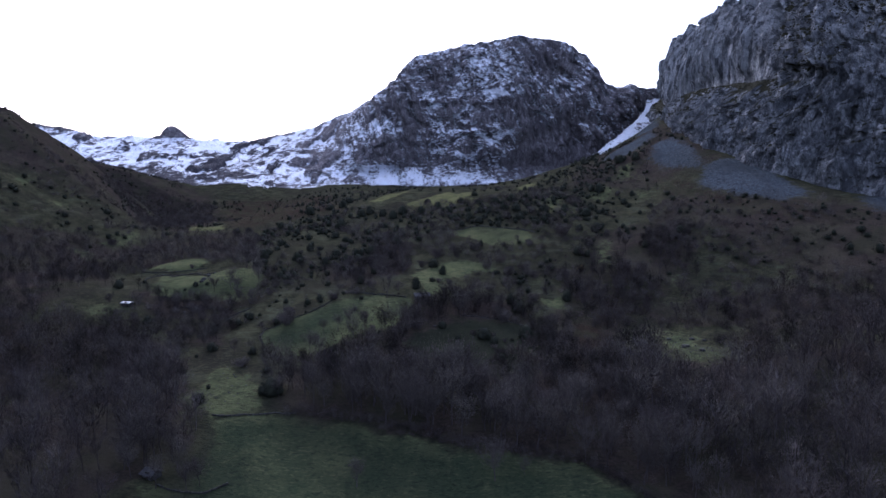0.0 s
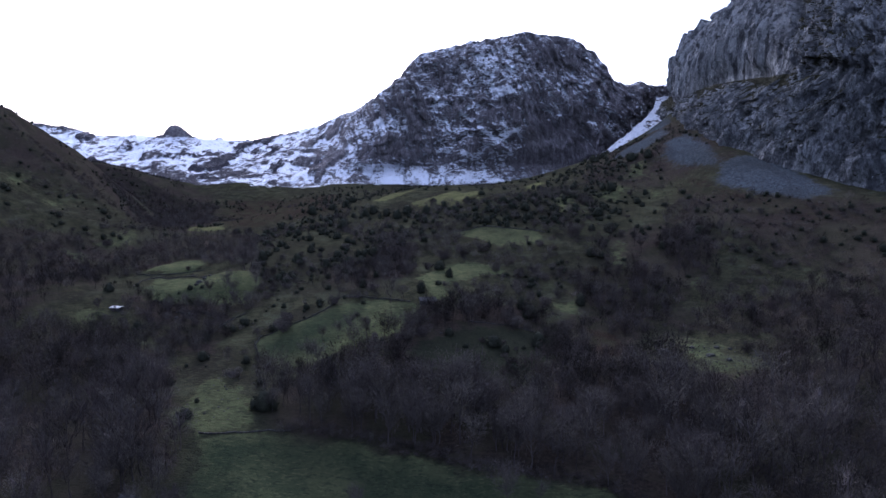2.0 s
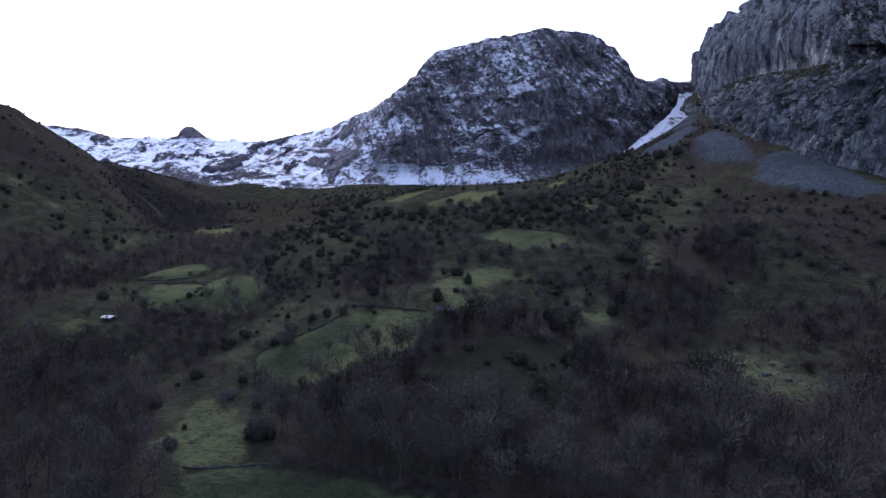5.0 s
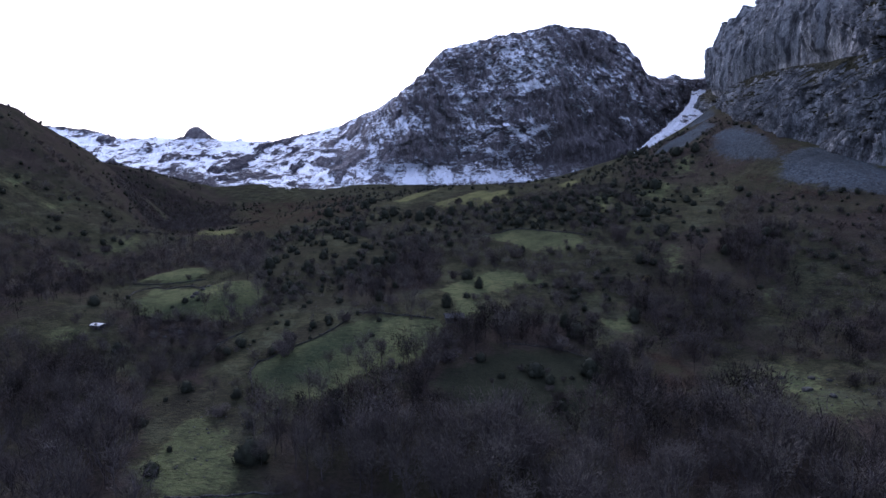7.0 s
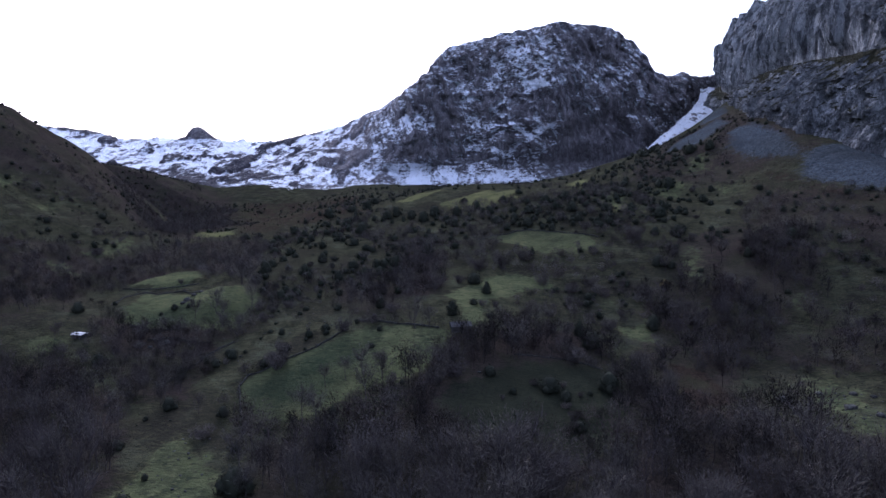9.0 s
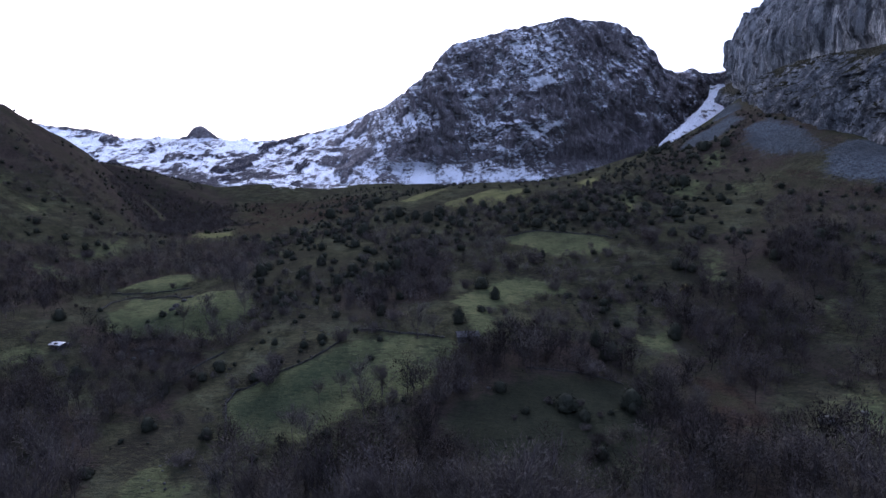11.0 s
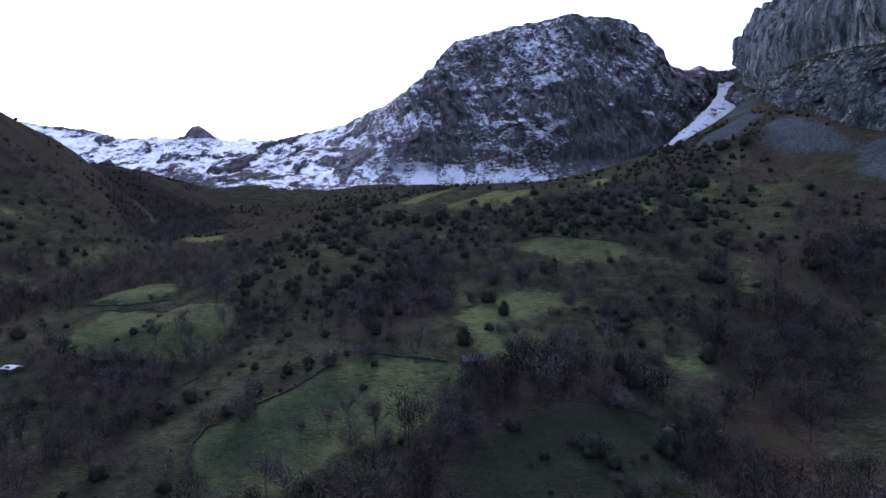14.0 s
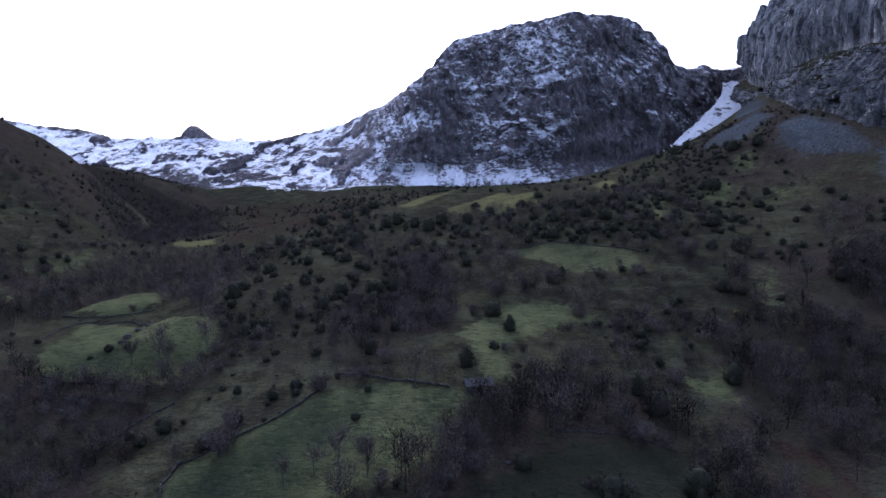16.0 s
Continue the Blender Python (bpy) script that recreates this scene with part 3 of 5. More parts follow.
gx = steps((-2200, -600, 100), (-600, -330, 9), (-330, 300, 2.2), (300, 600, 10), (600, 2300, 100))
gy = steps((-1200, 0, 80), (0, 110, 8), (110, 440, 1.8), (440, 900, 3.2), (900, 1300, 25), (1300, 3500, 110))
GX, GY = np.meshgrid(gx, gy)
GZ = ground_z(GX, GY)
GZ = GZ - 45 * smooth(GY, 900, 1050)
wx, wy = GX + 3 * fbm(GX, GY, 0, 9, 3, 0.5, 21), GY + 3 * fbm(GX, GY, 0, 9, 3, 0.5, 22)
near = (GY < 1000) & (np.abs(GX) < 700)
ground = sheet("ground", GX, GY, GZ, GROUND, {
    "cover": (np.maximum(any_of(MEADOWS, wx, wy, 3.2), 0.62 * any_of(GLADES, wx, wy, 7.0)), any_of(SCREE, wx, wy, 8.0), np.maximum(0.62 * any_of(BRACKEN, wx, wy, 20.0), any_of(BRACKEN[1:2], wx, wy, 3.0))),
    "dark_ground": (any_of(DARK_GRASS, wx, wy, 5.0), 0 * GX, 0 * GX),
    "more": (any_of(SUNNY, wx, wy, 5.0), np.maximum(any_of([w[0] for w in WOODS], wx, wy, 6.0) * (1 - 0.35 * smooth(GX, 30, 50) * smooth(GY, 225, 245)), 0.95 * any_of(HEATH, wx, wy, 25.0)), 0.62 * smooth(GY + 30 * fbm(GX, GY, 0, 40, 3, 0.5, 5), 840, 900)),
})
tagged(ground, "rough olive grass hillside with brown bracken and green meadows", "ground", kind="structure")

# ---- the snowy mountain and the bowl beside it ----
SKYLINE = [  # bearing and rise, as shares of the distance ahead
    (-1.3, 0.16), (-0.76, 0.1), (-0.686, 0.086), (-0.630, 0.081), (-0.583, 0.069), (-0.555, 0.068), (-0.512, 0.071), (-0.476, 0.066), (-0.472, 0.077),
    (-0.467, 0.083), (-0.460, 0.0865), (-0.450, 0.0868), (-0.443, 0.083), (-0.436, 0.073), (-0.428, 0.066), (-0.385, 0.063), (-0.328, 0.061), (-0.290, 0.070), (-0.251, 0.081), (-0.214, 0.089),
    (-0.176, 0.106), (-0.157, 0.111), (-0.119, 0.137), (-0.081, 0.167), (-0.067, 0.184), (-0.049, 0.201), (-0.025, 0.209), (0.012, 0.217),
    (0.032, 0.224), (0.049, 0.222), (0.077, 0.230), (0.104, 0.2345), (0.121, 0.2355), (0.135, 0.2335), (0.165, 0.231), (0.198, 0.226), (0.232, 0.210),
    (0.252, 0.187), (0.267, 0.163), (0.291, 0.152), (0.303, 0.160), (0.317, 0.154), (0.331, 0.153), (0.36, 0.16), (0.5, 0.2),
]
sa = np.array([p[0] for p in SKYLINE])
sr = np.array([p[1] for p in SKYLINE])


SNOWFIELDS = [  # bearing, rise, half width, half height, tilt, amount: where more or less snow has held
    (-0.017, 0.119, 0.014, 0.016, -0.6, 0.85), (0.082, 0.145, 0.032, 0.008, 0.02, 0.9), (0.022, 0.152, 0.026, 0.011, 0.35, 0.5), (0.088, 0.19, 0.055, 0.035, -0.3, 0.33),
    (0.052, 0.084, 0.032, 0.005, -0.75, 0.75), (0.096, 0.077, 0.022, 0.005, 0.4, 0.7), (0.03, 0.043, 0.03, 0.006, -0.3, 0.55), (-0.141, 0.083, 0.06, 0.016, 0.12, 0.75),
    (-0.157, 0.04, 0.012, 0.012, -1.0, 0.8), (0.0, 0.082, 0.022, 0.012, -0.4, 0.4), (0.24, 0.13, 0.05, 0.012, -1.0, 0.3), (0.191, 0.05, 0.07, 0.03, 0.0, -0.45),
    (-0.061, 0.11, 0.03, 0.05, 0.0, -0.4), (0.126, 0.03, 0.04, 0.02, 0.0, -0.4), (-0.085, 0.047, 0.045, 0.012, 0.0, -0.4),
]


def shaded(v, n):
    """v averaged over a square of 2n + 1 cells."""
    ker = np.ones(2 * n + 1) / (2 * n + 1)
    for axis in (0, 1):
        pad = np.pad(v, [(n, n) if k == axis else (0, 0) for k in (0, 1)], mode="edge")
        v = np.apply_along_axis(lambda r: np.convolve(r, ker, "valid"), axis, pad)
    return v


def mountain():
    a = steps((-1.3, -0.76, 0.02), (-0.76, -0.24, 0.0018), (-0.24, 0.35, 0.0013), (0.35, 0.5, 0.01))
    v = np.concatenate([np.linspace(0, 1, 215), 1 + np.linspace(0.02, 1, 10)])
    A, V = np.meshgrid(a, v)
    wall = smooth(A, -0.22, -0.1)  # 0: snow bowl, 1: rock wall
    ridge_y = 1200 - 150 * wall + 95 * smooth(A, 0.25, 0.34)
    foot_y = 870 + 20 * wall + 175 * smooth(A, 0.29, 0.345)
    rise = np.interp(A, sa, sr) + (0.0022 + 0.0025 * wall) * fbm(A, 0 * A, 0, 0.02, 4, 0.6, 31)
    calm = np.interp(A, sa, np.interp(sa, np.linspace(-1.3, 0.5, 60), np.convolve(np.pad(np.interp(np.linspace(-1.3, 0.5, 60), sa, sr), 2, mode="edge"), np.ones(5) / 5, "valid")))
    crown = (rise - calm) * ridge_y * (1 - wall)
    top = (calm * (1 - wall) + rise * wall) * ridge_y
    f = np.clip(V, 0, 1)
    # bowl: even slope; wall: apron of scree and snow, steep face, rounded top
    yb, zb = f, f ** 1.05
    yw = np.interp(f, [0, 0.14, 0.55, 0.85, 1], [0, 0.34, 0.57, 0.79, 1])
    zw = np.interp(f, [0, 0.14, 0.55, 0.85, 1], [0, 0.16, 0.57, 0.88, 1])
    Y = foot_y + (ridge_y - foot_y) * (yb * (1 - wall) + yw * wall)
    Z = -16 + (top + 16) * (zb * (1 - wall) + zw * wall)
    X = A * Y
    Z = Z + crown * smooth(V, 0.86, 1.0)
    back = np.clip(V - 1, 0, 1)
    Y = Y + back * 1100
    X = X + A * back * 500
    Z = Z - back * (top + 60) * 0.9
    # relief: buttresses, ribs and ledges on the wall, hummocks and outcrops in the bowl
    face = wall * smooth(f, 0.1, 0.25) * (1 - smooth(V, 0.97, 1.02))
    wob = fbm(X, Z, 0, 30, 3, 0.6, 48)
    big = ridged(X + 10 * wob, Z * 0.45, 0, 95, 3, 41)
    ribs = ridged(X + 0.5 * Z + 6 * wob, Z * 0.3, 0, 34, 4, 43)
    fine = fbm(X, Z * 0.6, Y * 0.5, 13, 4, 0.6, 45)
    lean = 0.85 * smooth(A, 0.08, 0.17) - 0.12  # ledges dip eastward, steeply so on the eastern shoulder
    ledge = fbm(0.25 * X, Z + lean * X + 7 * wob, 0, 15, 4, 0.6, 47)
    crag = ridged(X + 0.35 * Z + 4 * wob, Z * 0.3, 0, 13, 4, 46)
    grit = ridged(X + 0.2 * Z, Z * 0.5, 0, 6, 2, 52)
    blocky = 3.5 * blocks((X + 0.45 * Z) / 21 + 0.7 * wob, Z / 30 + wob, 49) + 2.2 * blocks((X - 0.2 * Z) / 9 + wob, Z / 15 + wob, 50)
    push = 19 * big + 12 * ribs + 5 * fine + 7 * crag + 1.5 * grit + blocky - 10 * ledge
    Y = Y - face * push
    Z = Z + face * (3.5 * ledge + 2 * fine)
    bowl = (1 - wall) * smooth(f, 0.02, 0.12) * (1 - smooth(V, 0.93, 1.0))
    lumps = ridged(X, Y * 0.8, 0, 60, 4, 51)
    knobs = smooth(fbm(X * 0.75, Y * 0.5, 0, 26, 5, 0.62, 53), 0.12, 0.36)
    Z = Z + bowl * (4 * lumps + 5.5 * knobs + 1.6 * fbm(X, Y * 0.6, 0, 8, 3, 0.6, 55))
    edge = np.interp(A, [-0.25, -0.18, -0.146, -0.089, -0.033, 0.005, 0.033, 0.061, 0.089, 0.105], [0.02, 0.019, 0.031, 0.023, 0.019, 0.026, 0.016, 0.021, 0.008, -0.02]) + 0.004 * fbm(X, 0 * X, 0, 14, 3, 0.5, 58)
    apron = wall * (1 - smooth(Z / Y, edge - 0.004, edge))
    Z = Z + apron * (7 * ridged(X, Y * 0.6, 0, 40, 4, 57) + 3 * fbm(X, Y, 0, 14, 3, 0.6, 59)) * smooth(f, 0, 0.05)
    n = grid_normals(X, Y, Z)
    n *= np.sign(n[..., 2:3] + 1e-9)
    flat = n[..., 2]
    # snow lies on ledges, in the clefts and on gentle ground, thickest in the bowl and on the apron
    hollow = shaded(push, 5) - push
    steps_ = shaded(ledge, 4) - ledge
    streak = 1 - 2.6 * np.abs(fbm(0.3 * X, Z + lean * X + 9 * wob, 0, 10, 4, 0.6, 61))
    cross = 1 - 2.6 * np.abs(fbm(0.4 * (X + 0.9 * Z), 0.8 * Z - 0.55 * X + 5 * wob, 0, 13, 4, 0.6, 62))
    R = Z / Y
    held = 0 * A
    for a0, r0, wide, tall, tilt, amount in SNOWFIELDS:
        p, q = A - a0, R - r0 - tilt * (A - a0)
        held = held + amount * np.exp(-((p / wide) ** 2) - (q / tall) ** 2)
    s_wall = -0.24 - 0.1 * smooth(A, 0.12, 0.2) + 0.7 * (flat - 0.4) + 0.24 * streak + 0.16 * cross + 0.05 * hollow + 0.35 * steps_ + 0.25 * fbm(X, Z * 1.1, 0, 40, 3, 0.5, 63)
    s_wall = s_wall + held * (0.75 + 0.45 * streak + 0.5 * fine)
    bands = fbm(X * 0.42 + 0.1 * Y, Z * 2.0 + 0.2 * X, 0, 24, 5, 0.66, 65)
    s_bowl = 0.54 + 0.16 * smooth(f, 0.25, 0.75) + 1.2 * (flat - 0.93) - 0.75 * knobs + 0.9 * bands + 0.9 * fbm(X * 0.75, Y * 0.42, 0, 8, 3, 0.65, 66) - 0.65 * np.exp(-(((A + 0.43) / 0.12) ** 2) - ((f - 0.2) / 0.2) ** 2)
    s_bowl = s_bowl - 0.6 * smooth(f, 0.9, 1.0) * smooth(-A, 0.5, 0.6) - 0.5 * np.exp(-(((A + 0.453) / 0.02) ** 2)) * smooth(f, 0.8, 0.95)
    s_bowl = s_bowl - 0.3 * (1 - smooth(f, 0.02, 0.12))
    s_apron = 0.66 - 0.4 * (1 - smooth(f, 0.0, 0.06)) + 0.6 * fbm(X, Y * 0.5, 0, 13, 4, 0.7, 67) + 0.55 * fbm(0.35 * X, Y * 0.5 + 0.2 * X, 0, 16, 3, 0.6, 69)
    snow = s_wall * wall + s_bowl * (1 - wall)
    snow = snow * (1 - apron) + s_apron * apron
    level = 1 - smooth(A, 0.1, 0.17)
    dust = np.clip(s_wall + 0.42 + 0.3 * fbm(X, Z, 0, 50, 3, 0.5, 68), 0, 1) * wall * (1 - apron)
    dust = dust + np.clip(s_bowl + 0.25, 0, 1) * (1 - wall) + 0.7 * apron * wall
    ob = sheet("mountain", X, Y, Z, ROCK_FAR, {"dust": (dust * level, (dust - 0.12) * (1 - 0.8 * level), 0 * A), "cover": (np.clip(snow, 0, 1), 0.62 * (1 - smooth(A, -0.3, -0.16)) * (1 - smooth(f, 0.8, 0.92)), 0 * A)})
    return tagged(ob, "dark limestone mountain streaked with fresh snow above a snowy bowl", "mountain", kind="structure")


mountain()


# ---- the limestone cliff and its gully of snow ----
def line(points, s):
    p = np.array(points, float)
    k = np.linspace(0, 1, len(p))
    q = np.stack([np.interp(s, k, p[:, i]) for i in range(3)], -1)
    ker = np.ones(31) / 31
    pad = np.pad(q, ((15, 15), (0, 0)), mode="reflect", reflect_type="odd")
    return np.stack([np.convolve(pad[:, i], ker, "valid") for i in range(3)], -1)


def cliff():
    s = np.concatenate([np.linspace(0, 0.2, 50)[:-1], np.linspace(0.2, 0.62, 420)[:-1], np.linspace(0.62, 1, 190)])
    foot = line([(480, 230, 0), (310, 300, -8), (247, 330, -6), (225, 370, -3), (203, 408, 14), (196, 450, 19), (198, 500, 32), (222, 590, 55), (250, 700, 66), (280, 790, 82), (318, 900, 95), (374, 1020, 128), (404, 1100, 160)], s)
    mid_ = line([(500, 260, 60), (340, 325, 50), (290, 360, 55), (270, 390, 65), (258, 420, 72), (254, 475, 80), (256, 530, 88), (262, 630, 96), (264, 720, 85), (290, 810, 98), (326, 915, 118), (378, 1025, 150), (406, 1100, 172)], s)
    top = line([(540, 330, 140), (380, 390, 140), (335, 430, 145), (315, 470, 150), (300, 505, 158), (298, 545, 168), (300, 590, 180), (312, 660, 193), (322, 750, 202), (342, 840, 207), (356, 920, 214), (386, 1020, 218), (402, 1095, 203)], s)
    tiered = smooth(s, 0.36, 0.5)[None]  # the near end is one broken face, the far end a sheer wall above a buttress
    v = np.concatenate([np.linspace(0, 1, 205), 1 + np.linspace(0.03, 1, 8)])
    f = np.clip(v, 0, 1)[:, None]
    S = np.broadcast_to(s[None], (len(v), len(s)))
    # two tiers: a broken lower buttress that leans back, a sloping shelf, a sheer upper wall
    low, up = np.clip(f / (0.52 - 0.07 * tiered), 0, 1), np.clip((f - 0.52) / 0.48, 0, 1)
    ledge_ = np.clip((f - 0.45) / 0.07, 0, 1)
    out_low, out_up = (1 - 0.2 * tiered) * low ** 1.25 + 0.2 * tiered * ledge_, tiered * (0.3 * ledge_ * (1 - up) + 0.3 * up + 0.7 * up ** 2.2) + (1 - tiered) * up ** 1.1
    base = foot[None] + (mid_ - foot)[None] * np.stack([out_low, out_low, (1 - 0.06 * tiered) * low + 0.06 * tiered * ledge_], -1)
    base = base + (top - mid_)[None] * np.stack([out_up, out_up, 0.03 * ledge_ * (1 - up) + up + 0 * out_up], -1)
    X, Y, Z = (base[..., i].copy() for i in range(3))
    Z = Z - 6 * (1 - low)
    Z = Z - 70 * (1 - smooth(v, 0, 0.02))[:, None]
    back = np.clip(v - 1, 0, 1)[:, None]
    X = X + back * 500
    Y = Y + back * 60
    Z = Z - back * 120
    d = np.gradient(foot, axis=0)
    out = np.stack([-d[:, 1], d[:, 0]], -1)
    out = out / np.linalg.norm(out, axis=1, keepdims=True)
    along = np.cumsum(np.linalg.norm(d, axis=1))[None] + 0 * Z
    face = (0.25 * smooth(f, 0.0, 0.06) + 0.75 * smooth(f, 0.03, 0.22)) * (1 - smooth(v, 1.0, 1.1)[:, None])
    broken = 1 - smooth(f + 0.12 * fbm(along, Z, 0, 60, 2, 0.5, 70), 0.36, 0.6) * tiered
    wob = fbm(along, Z, 0, 24, 3, 0.6, 84)
    big = ridged(along + 8 * wob, Z * 0.4, 0, 110, 3, 71)
    ribs = ridged(along + 0.35 * Z * broken + 5 * wob, Z * (0.1 + 0.3 * broken), 0, 30, 4, 73)
    mid = fbm(along + 0.2 * Z, Z * (0.16 + 0.35 * broken), 0, 15, 4, 0.6, 75)
    small = ridged(along + 1.5 * wob, Z * (0.12 + 0.3 * broken), 0, 6, 3, 77)
    ledge = fbm(along * 0.3, Z - 0.35 * along + 5 * wob, 0, 15, 3, 0.55, 79)
    flutes = ridged(along + 0.08 * Z + 2 * wob, Z * 0.04, 0, 11, 3, 74) * (1 - 0.75 * broken)
    grit = ridged(along, Z * (0.25 + 0.4 * broken), 0, 3.2, 2, 78)
    blocky = 3.6 * blocks(along / 11 + 0.35 * wob, Z / (70 - 48 * broken) + wob, 85) + 2.2 * blocks(along / 4.6 + 0.4 * wob, Z / (34 - 24 * broken) + wob, 86) + 1.2 * broken * blocks(along / 2.3 + wob, Z / 4 + wob, 88)
    face = face * (1 - 0.8 * np.exp(-(((f - 0.52) / 0.085) ** 2)) * tiered)
    face = face * (1 - 2.6 * tiered * (1 - tiered) * np.exp(-(((f - 0.57) / 0.12) ** 2)))
    push = face * (blocky + 8 * (big - 0.4) + 7 * (ribs - 0.45) + 5 * mid + 6 * (flutes - 0.4) + 2.6 * small + 1.1 * grit - 3.2 * np.tanh(2.5 * ledge) * (0.35 + 0.65 * broken))
    X = X + out[None, :, 0] * push
    Y = Y + out[None, :, 1] * push
    crest = smooth(f, 0.8, 1.0) * (1 - smooth(v, 1.0, 1.2)[:, None])
    Z = Z + face * (2.5 * ledge + 1.2 * mid) + crest * (5 * ridged(along, 0 * along, 0, 26, 5, 81) + 4 * blocks(along / 13, 0 * along, 82) + 2.5 * blocks(along / 5, 0 * along, 83) - 3)
    n = grid_normals(X, Y, Z)
    n *= np.sign(n[..., 2:3] + 1e-9)
    green = smooth(n[..., 2] + 0.07 * broken, 0.68, 0.92) * 0.75 - 0.4 * smooth(f, 0.75, 0.9) * tiered + 0.25 * fbm(along, Z, 0, 25, 3, 0.5, 83)
    # growth on the shelf, spread wider to darken the shaded rock below
    green = green + 0.45 * np.exp(-(((f - 0.475 - 0.03 * wob) / 0.045) ** 2)) * tiered
    ob = sheet("cliff", X, Y, Z, ROCK_CLIFF, {"cover": (0 * Z, np.clip(green, 0, 1), np.clip((1 - broken + 0.35 * broken * smooth(f, 0.55, 0.8)) * (0.8 + 0.5 * fbm(along, Z * 0.4, 0, 40, 3, 0.5, 87)), 0, 1))}, False)
    return tagged(ob, "sheer grey limestone cliff with grassy ledges above scree", "cliff", kind="structure")


cliff()


def gully():
    s = np.linspace(0, 1, 120)
    mid = line([(165, 715, 18), (200, 770, 33), (236, 830, 52), (278, 900, 74), (336, 985, 106), (367, 1050, 134), (392, 1125, 167)], s)
    w = np.linspace(-2.4, 1, 70)[None]
    width = np.interp(s, [0, 0.3, 0.7, 1], [5, 9, 13, 13])[:, None]
    X = mid[:, :1] - 0.8 * w * width
    Y = mid[:, 1:2] + 0.6 * w * width
    Z = mid[:, 2:] + 4 * np.maximum(w, 0) ** 2 + 4 * np.minimum(w, 0) - 3 + 2.5 * fbm(X, Y, 0, 18, 4, 0.6, 91) + 1.2 * ridged(X, Y, 0, 7, 3, 92)
    snow = 0.85 - 0.6 * smooth(fbm(X, Y, 0, 12, 3, 0.6, 93), 0.25, 0.5)
    ob = sheet("snow_gully", X, Y, Z, ROCK_FAR, {"cover": (snow, 0 * X, 0 * X)})
    return tagged(ob, "steep snow-filled gully between the mountain and the cliff", "snow gully", kind="structure")


gully()

# ---- plant shapes: lists of (corners, triangles) ----
def tube(points, radii, sides=5):
    """A tapered tube through points."""
    p = np.asarray(points, float)
    co, tri = [], []
    for k in range(len(p)):
        d = p[min(k + 1, len(p) - 1)] - p[max(k - 1, 0)]
        d = d / (np.linalg.norm(d) + 1e-9)
        a = np.cross(d, (0.3, 0.9, 0.1))
        a = a / np.linalg.norm(a)
        b = np.cross(d, a)
        for s in range(sides):
            w = 2 * math.pi * s / sides
            co.append(p[k] + radii[k] * (math.cos(w) * a + math.sin(w) * b))
    for k in range(len(p) - 1):
        for s in range(sides):
            i, j = k * sides + s, k * sides + (s + 1) % sides
            tri += [(i, j, j + sides), (i, j + sides, i + sides)]
    return np.array(co), np.array(tri)


def joined(pieces):
    co, tri, n = [], [], 0
    for c, t in pieces:
        co.append(c)
        tri.append(np.asarray(t) + n)
        n += len(c)
    return np.concatenate(co), np.concatenate(tri)


def slivers(base, way, length, width, rng, centre=None):
    """Thin triangles from base points along ways; with a centre, their flat sides face away from it."""
    n = len(base)
    out = rng.normal(size=(n, 3))
    if centre is not None:
        d = base - np.asarray(centre)
        out = d / (np.linalg.norm(d, axis=1, keepdims=True) + 1e-9) + 0.22 * out
    side = np.cross(out, way)
    side /= np.linalg.norm(side, axis=1, keepdims=True) + 1e-9
    w = (width * 0.5)[:, None]
    co = np.stack([base - side * w, base + side * w, base + way * length[:, None]], 1).reshape(-1, 3)
    return co, np.arange(3 * n).reshape(-1, 3)


def along_limbs(n, limbs, rng, lift, loose):
    """Bases and ways of twigs that spring from the outer parts of limbs."""
    pick = rng.randint(0, len(limbs), n)
    p = np.array([l[0] for l in limbs])[pick], np.array([l[1] for l in limbs])[pick], np.array([l[2] for l in limbs])[pick]
    t = rng.uniform(0.25, 1.0, n)[:, None]
    base = (1 - t) ** 2 * p[0] + 2 * t * (1 - t) * p[1] + t * t * p[2]
    way = p[2] - p[0]
    way = way / np.linalg.norm(way, axis=1, keepdims=True) + rng.normal(0, loose, (n, 3)) + np.array([[0, 0, lift]])
    base = base + rng.normal(0, 0.02, (n, 3))
    return base, way / np.linalg.norm(way, axis=1, keepdims=True)


def crown_twigs(n, limbs, rng):
    """Twigs in rounded clumps about the limbs, thickest at their ends."""
    base, way = along_limbs(n, limbs, rng, 0.5, 0.7)
    d = rng.normal(size=(n, 3))
    d /= np.linalg.norm(d, axis=1, keepdims=True)
    base = base + d * (rng.uniform(0.3, 1, n) ** 0.5 * 0.115)[:, None]
    way = way + 0.7 * d
    heart = 0.5 * (base - 0.06 * d) + 0.5 * np.array([0, 0, 0.5])
    return base, way / np.linalg.norm(way, axis=1, keepdims=True), heart


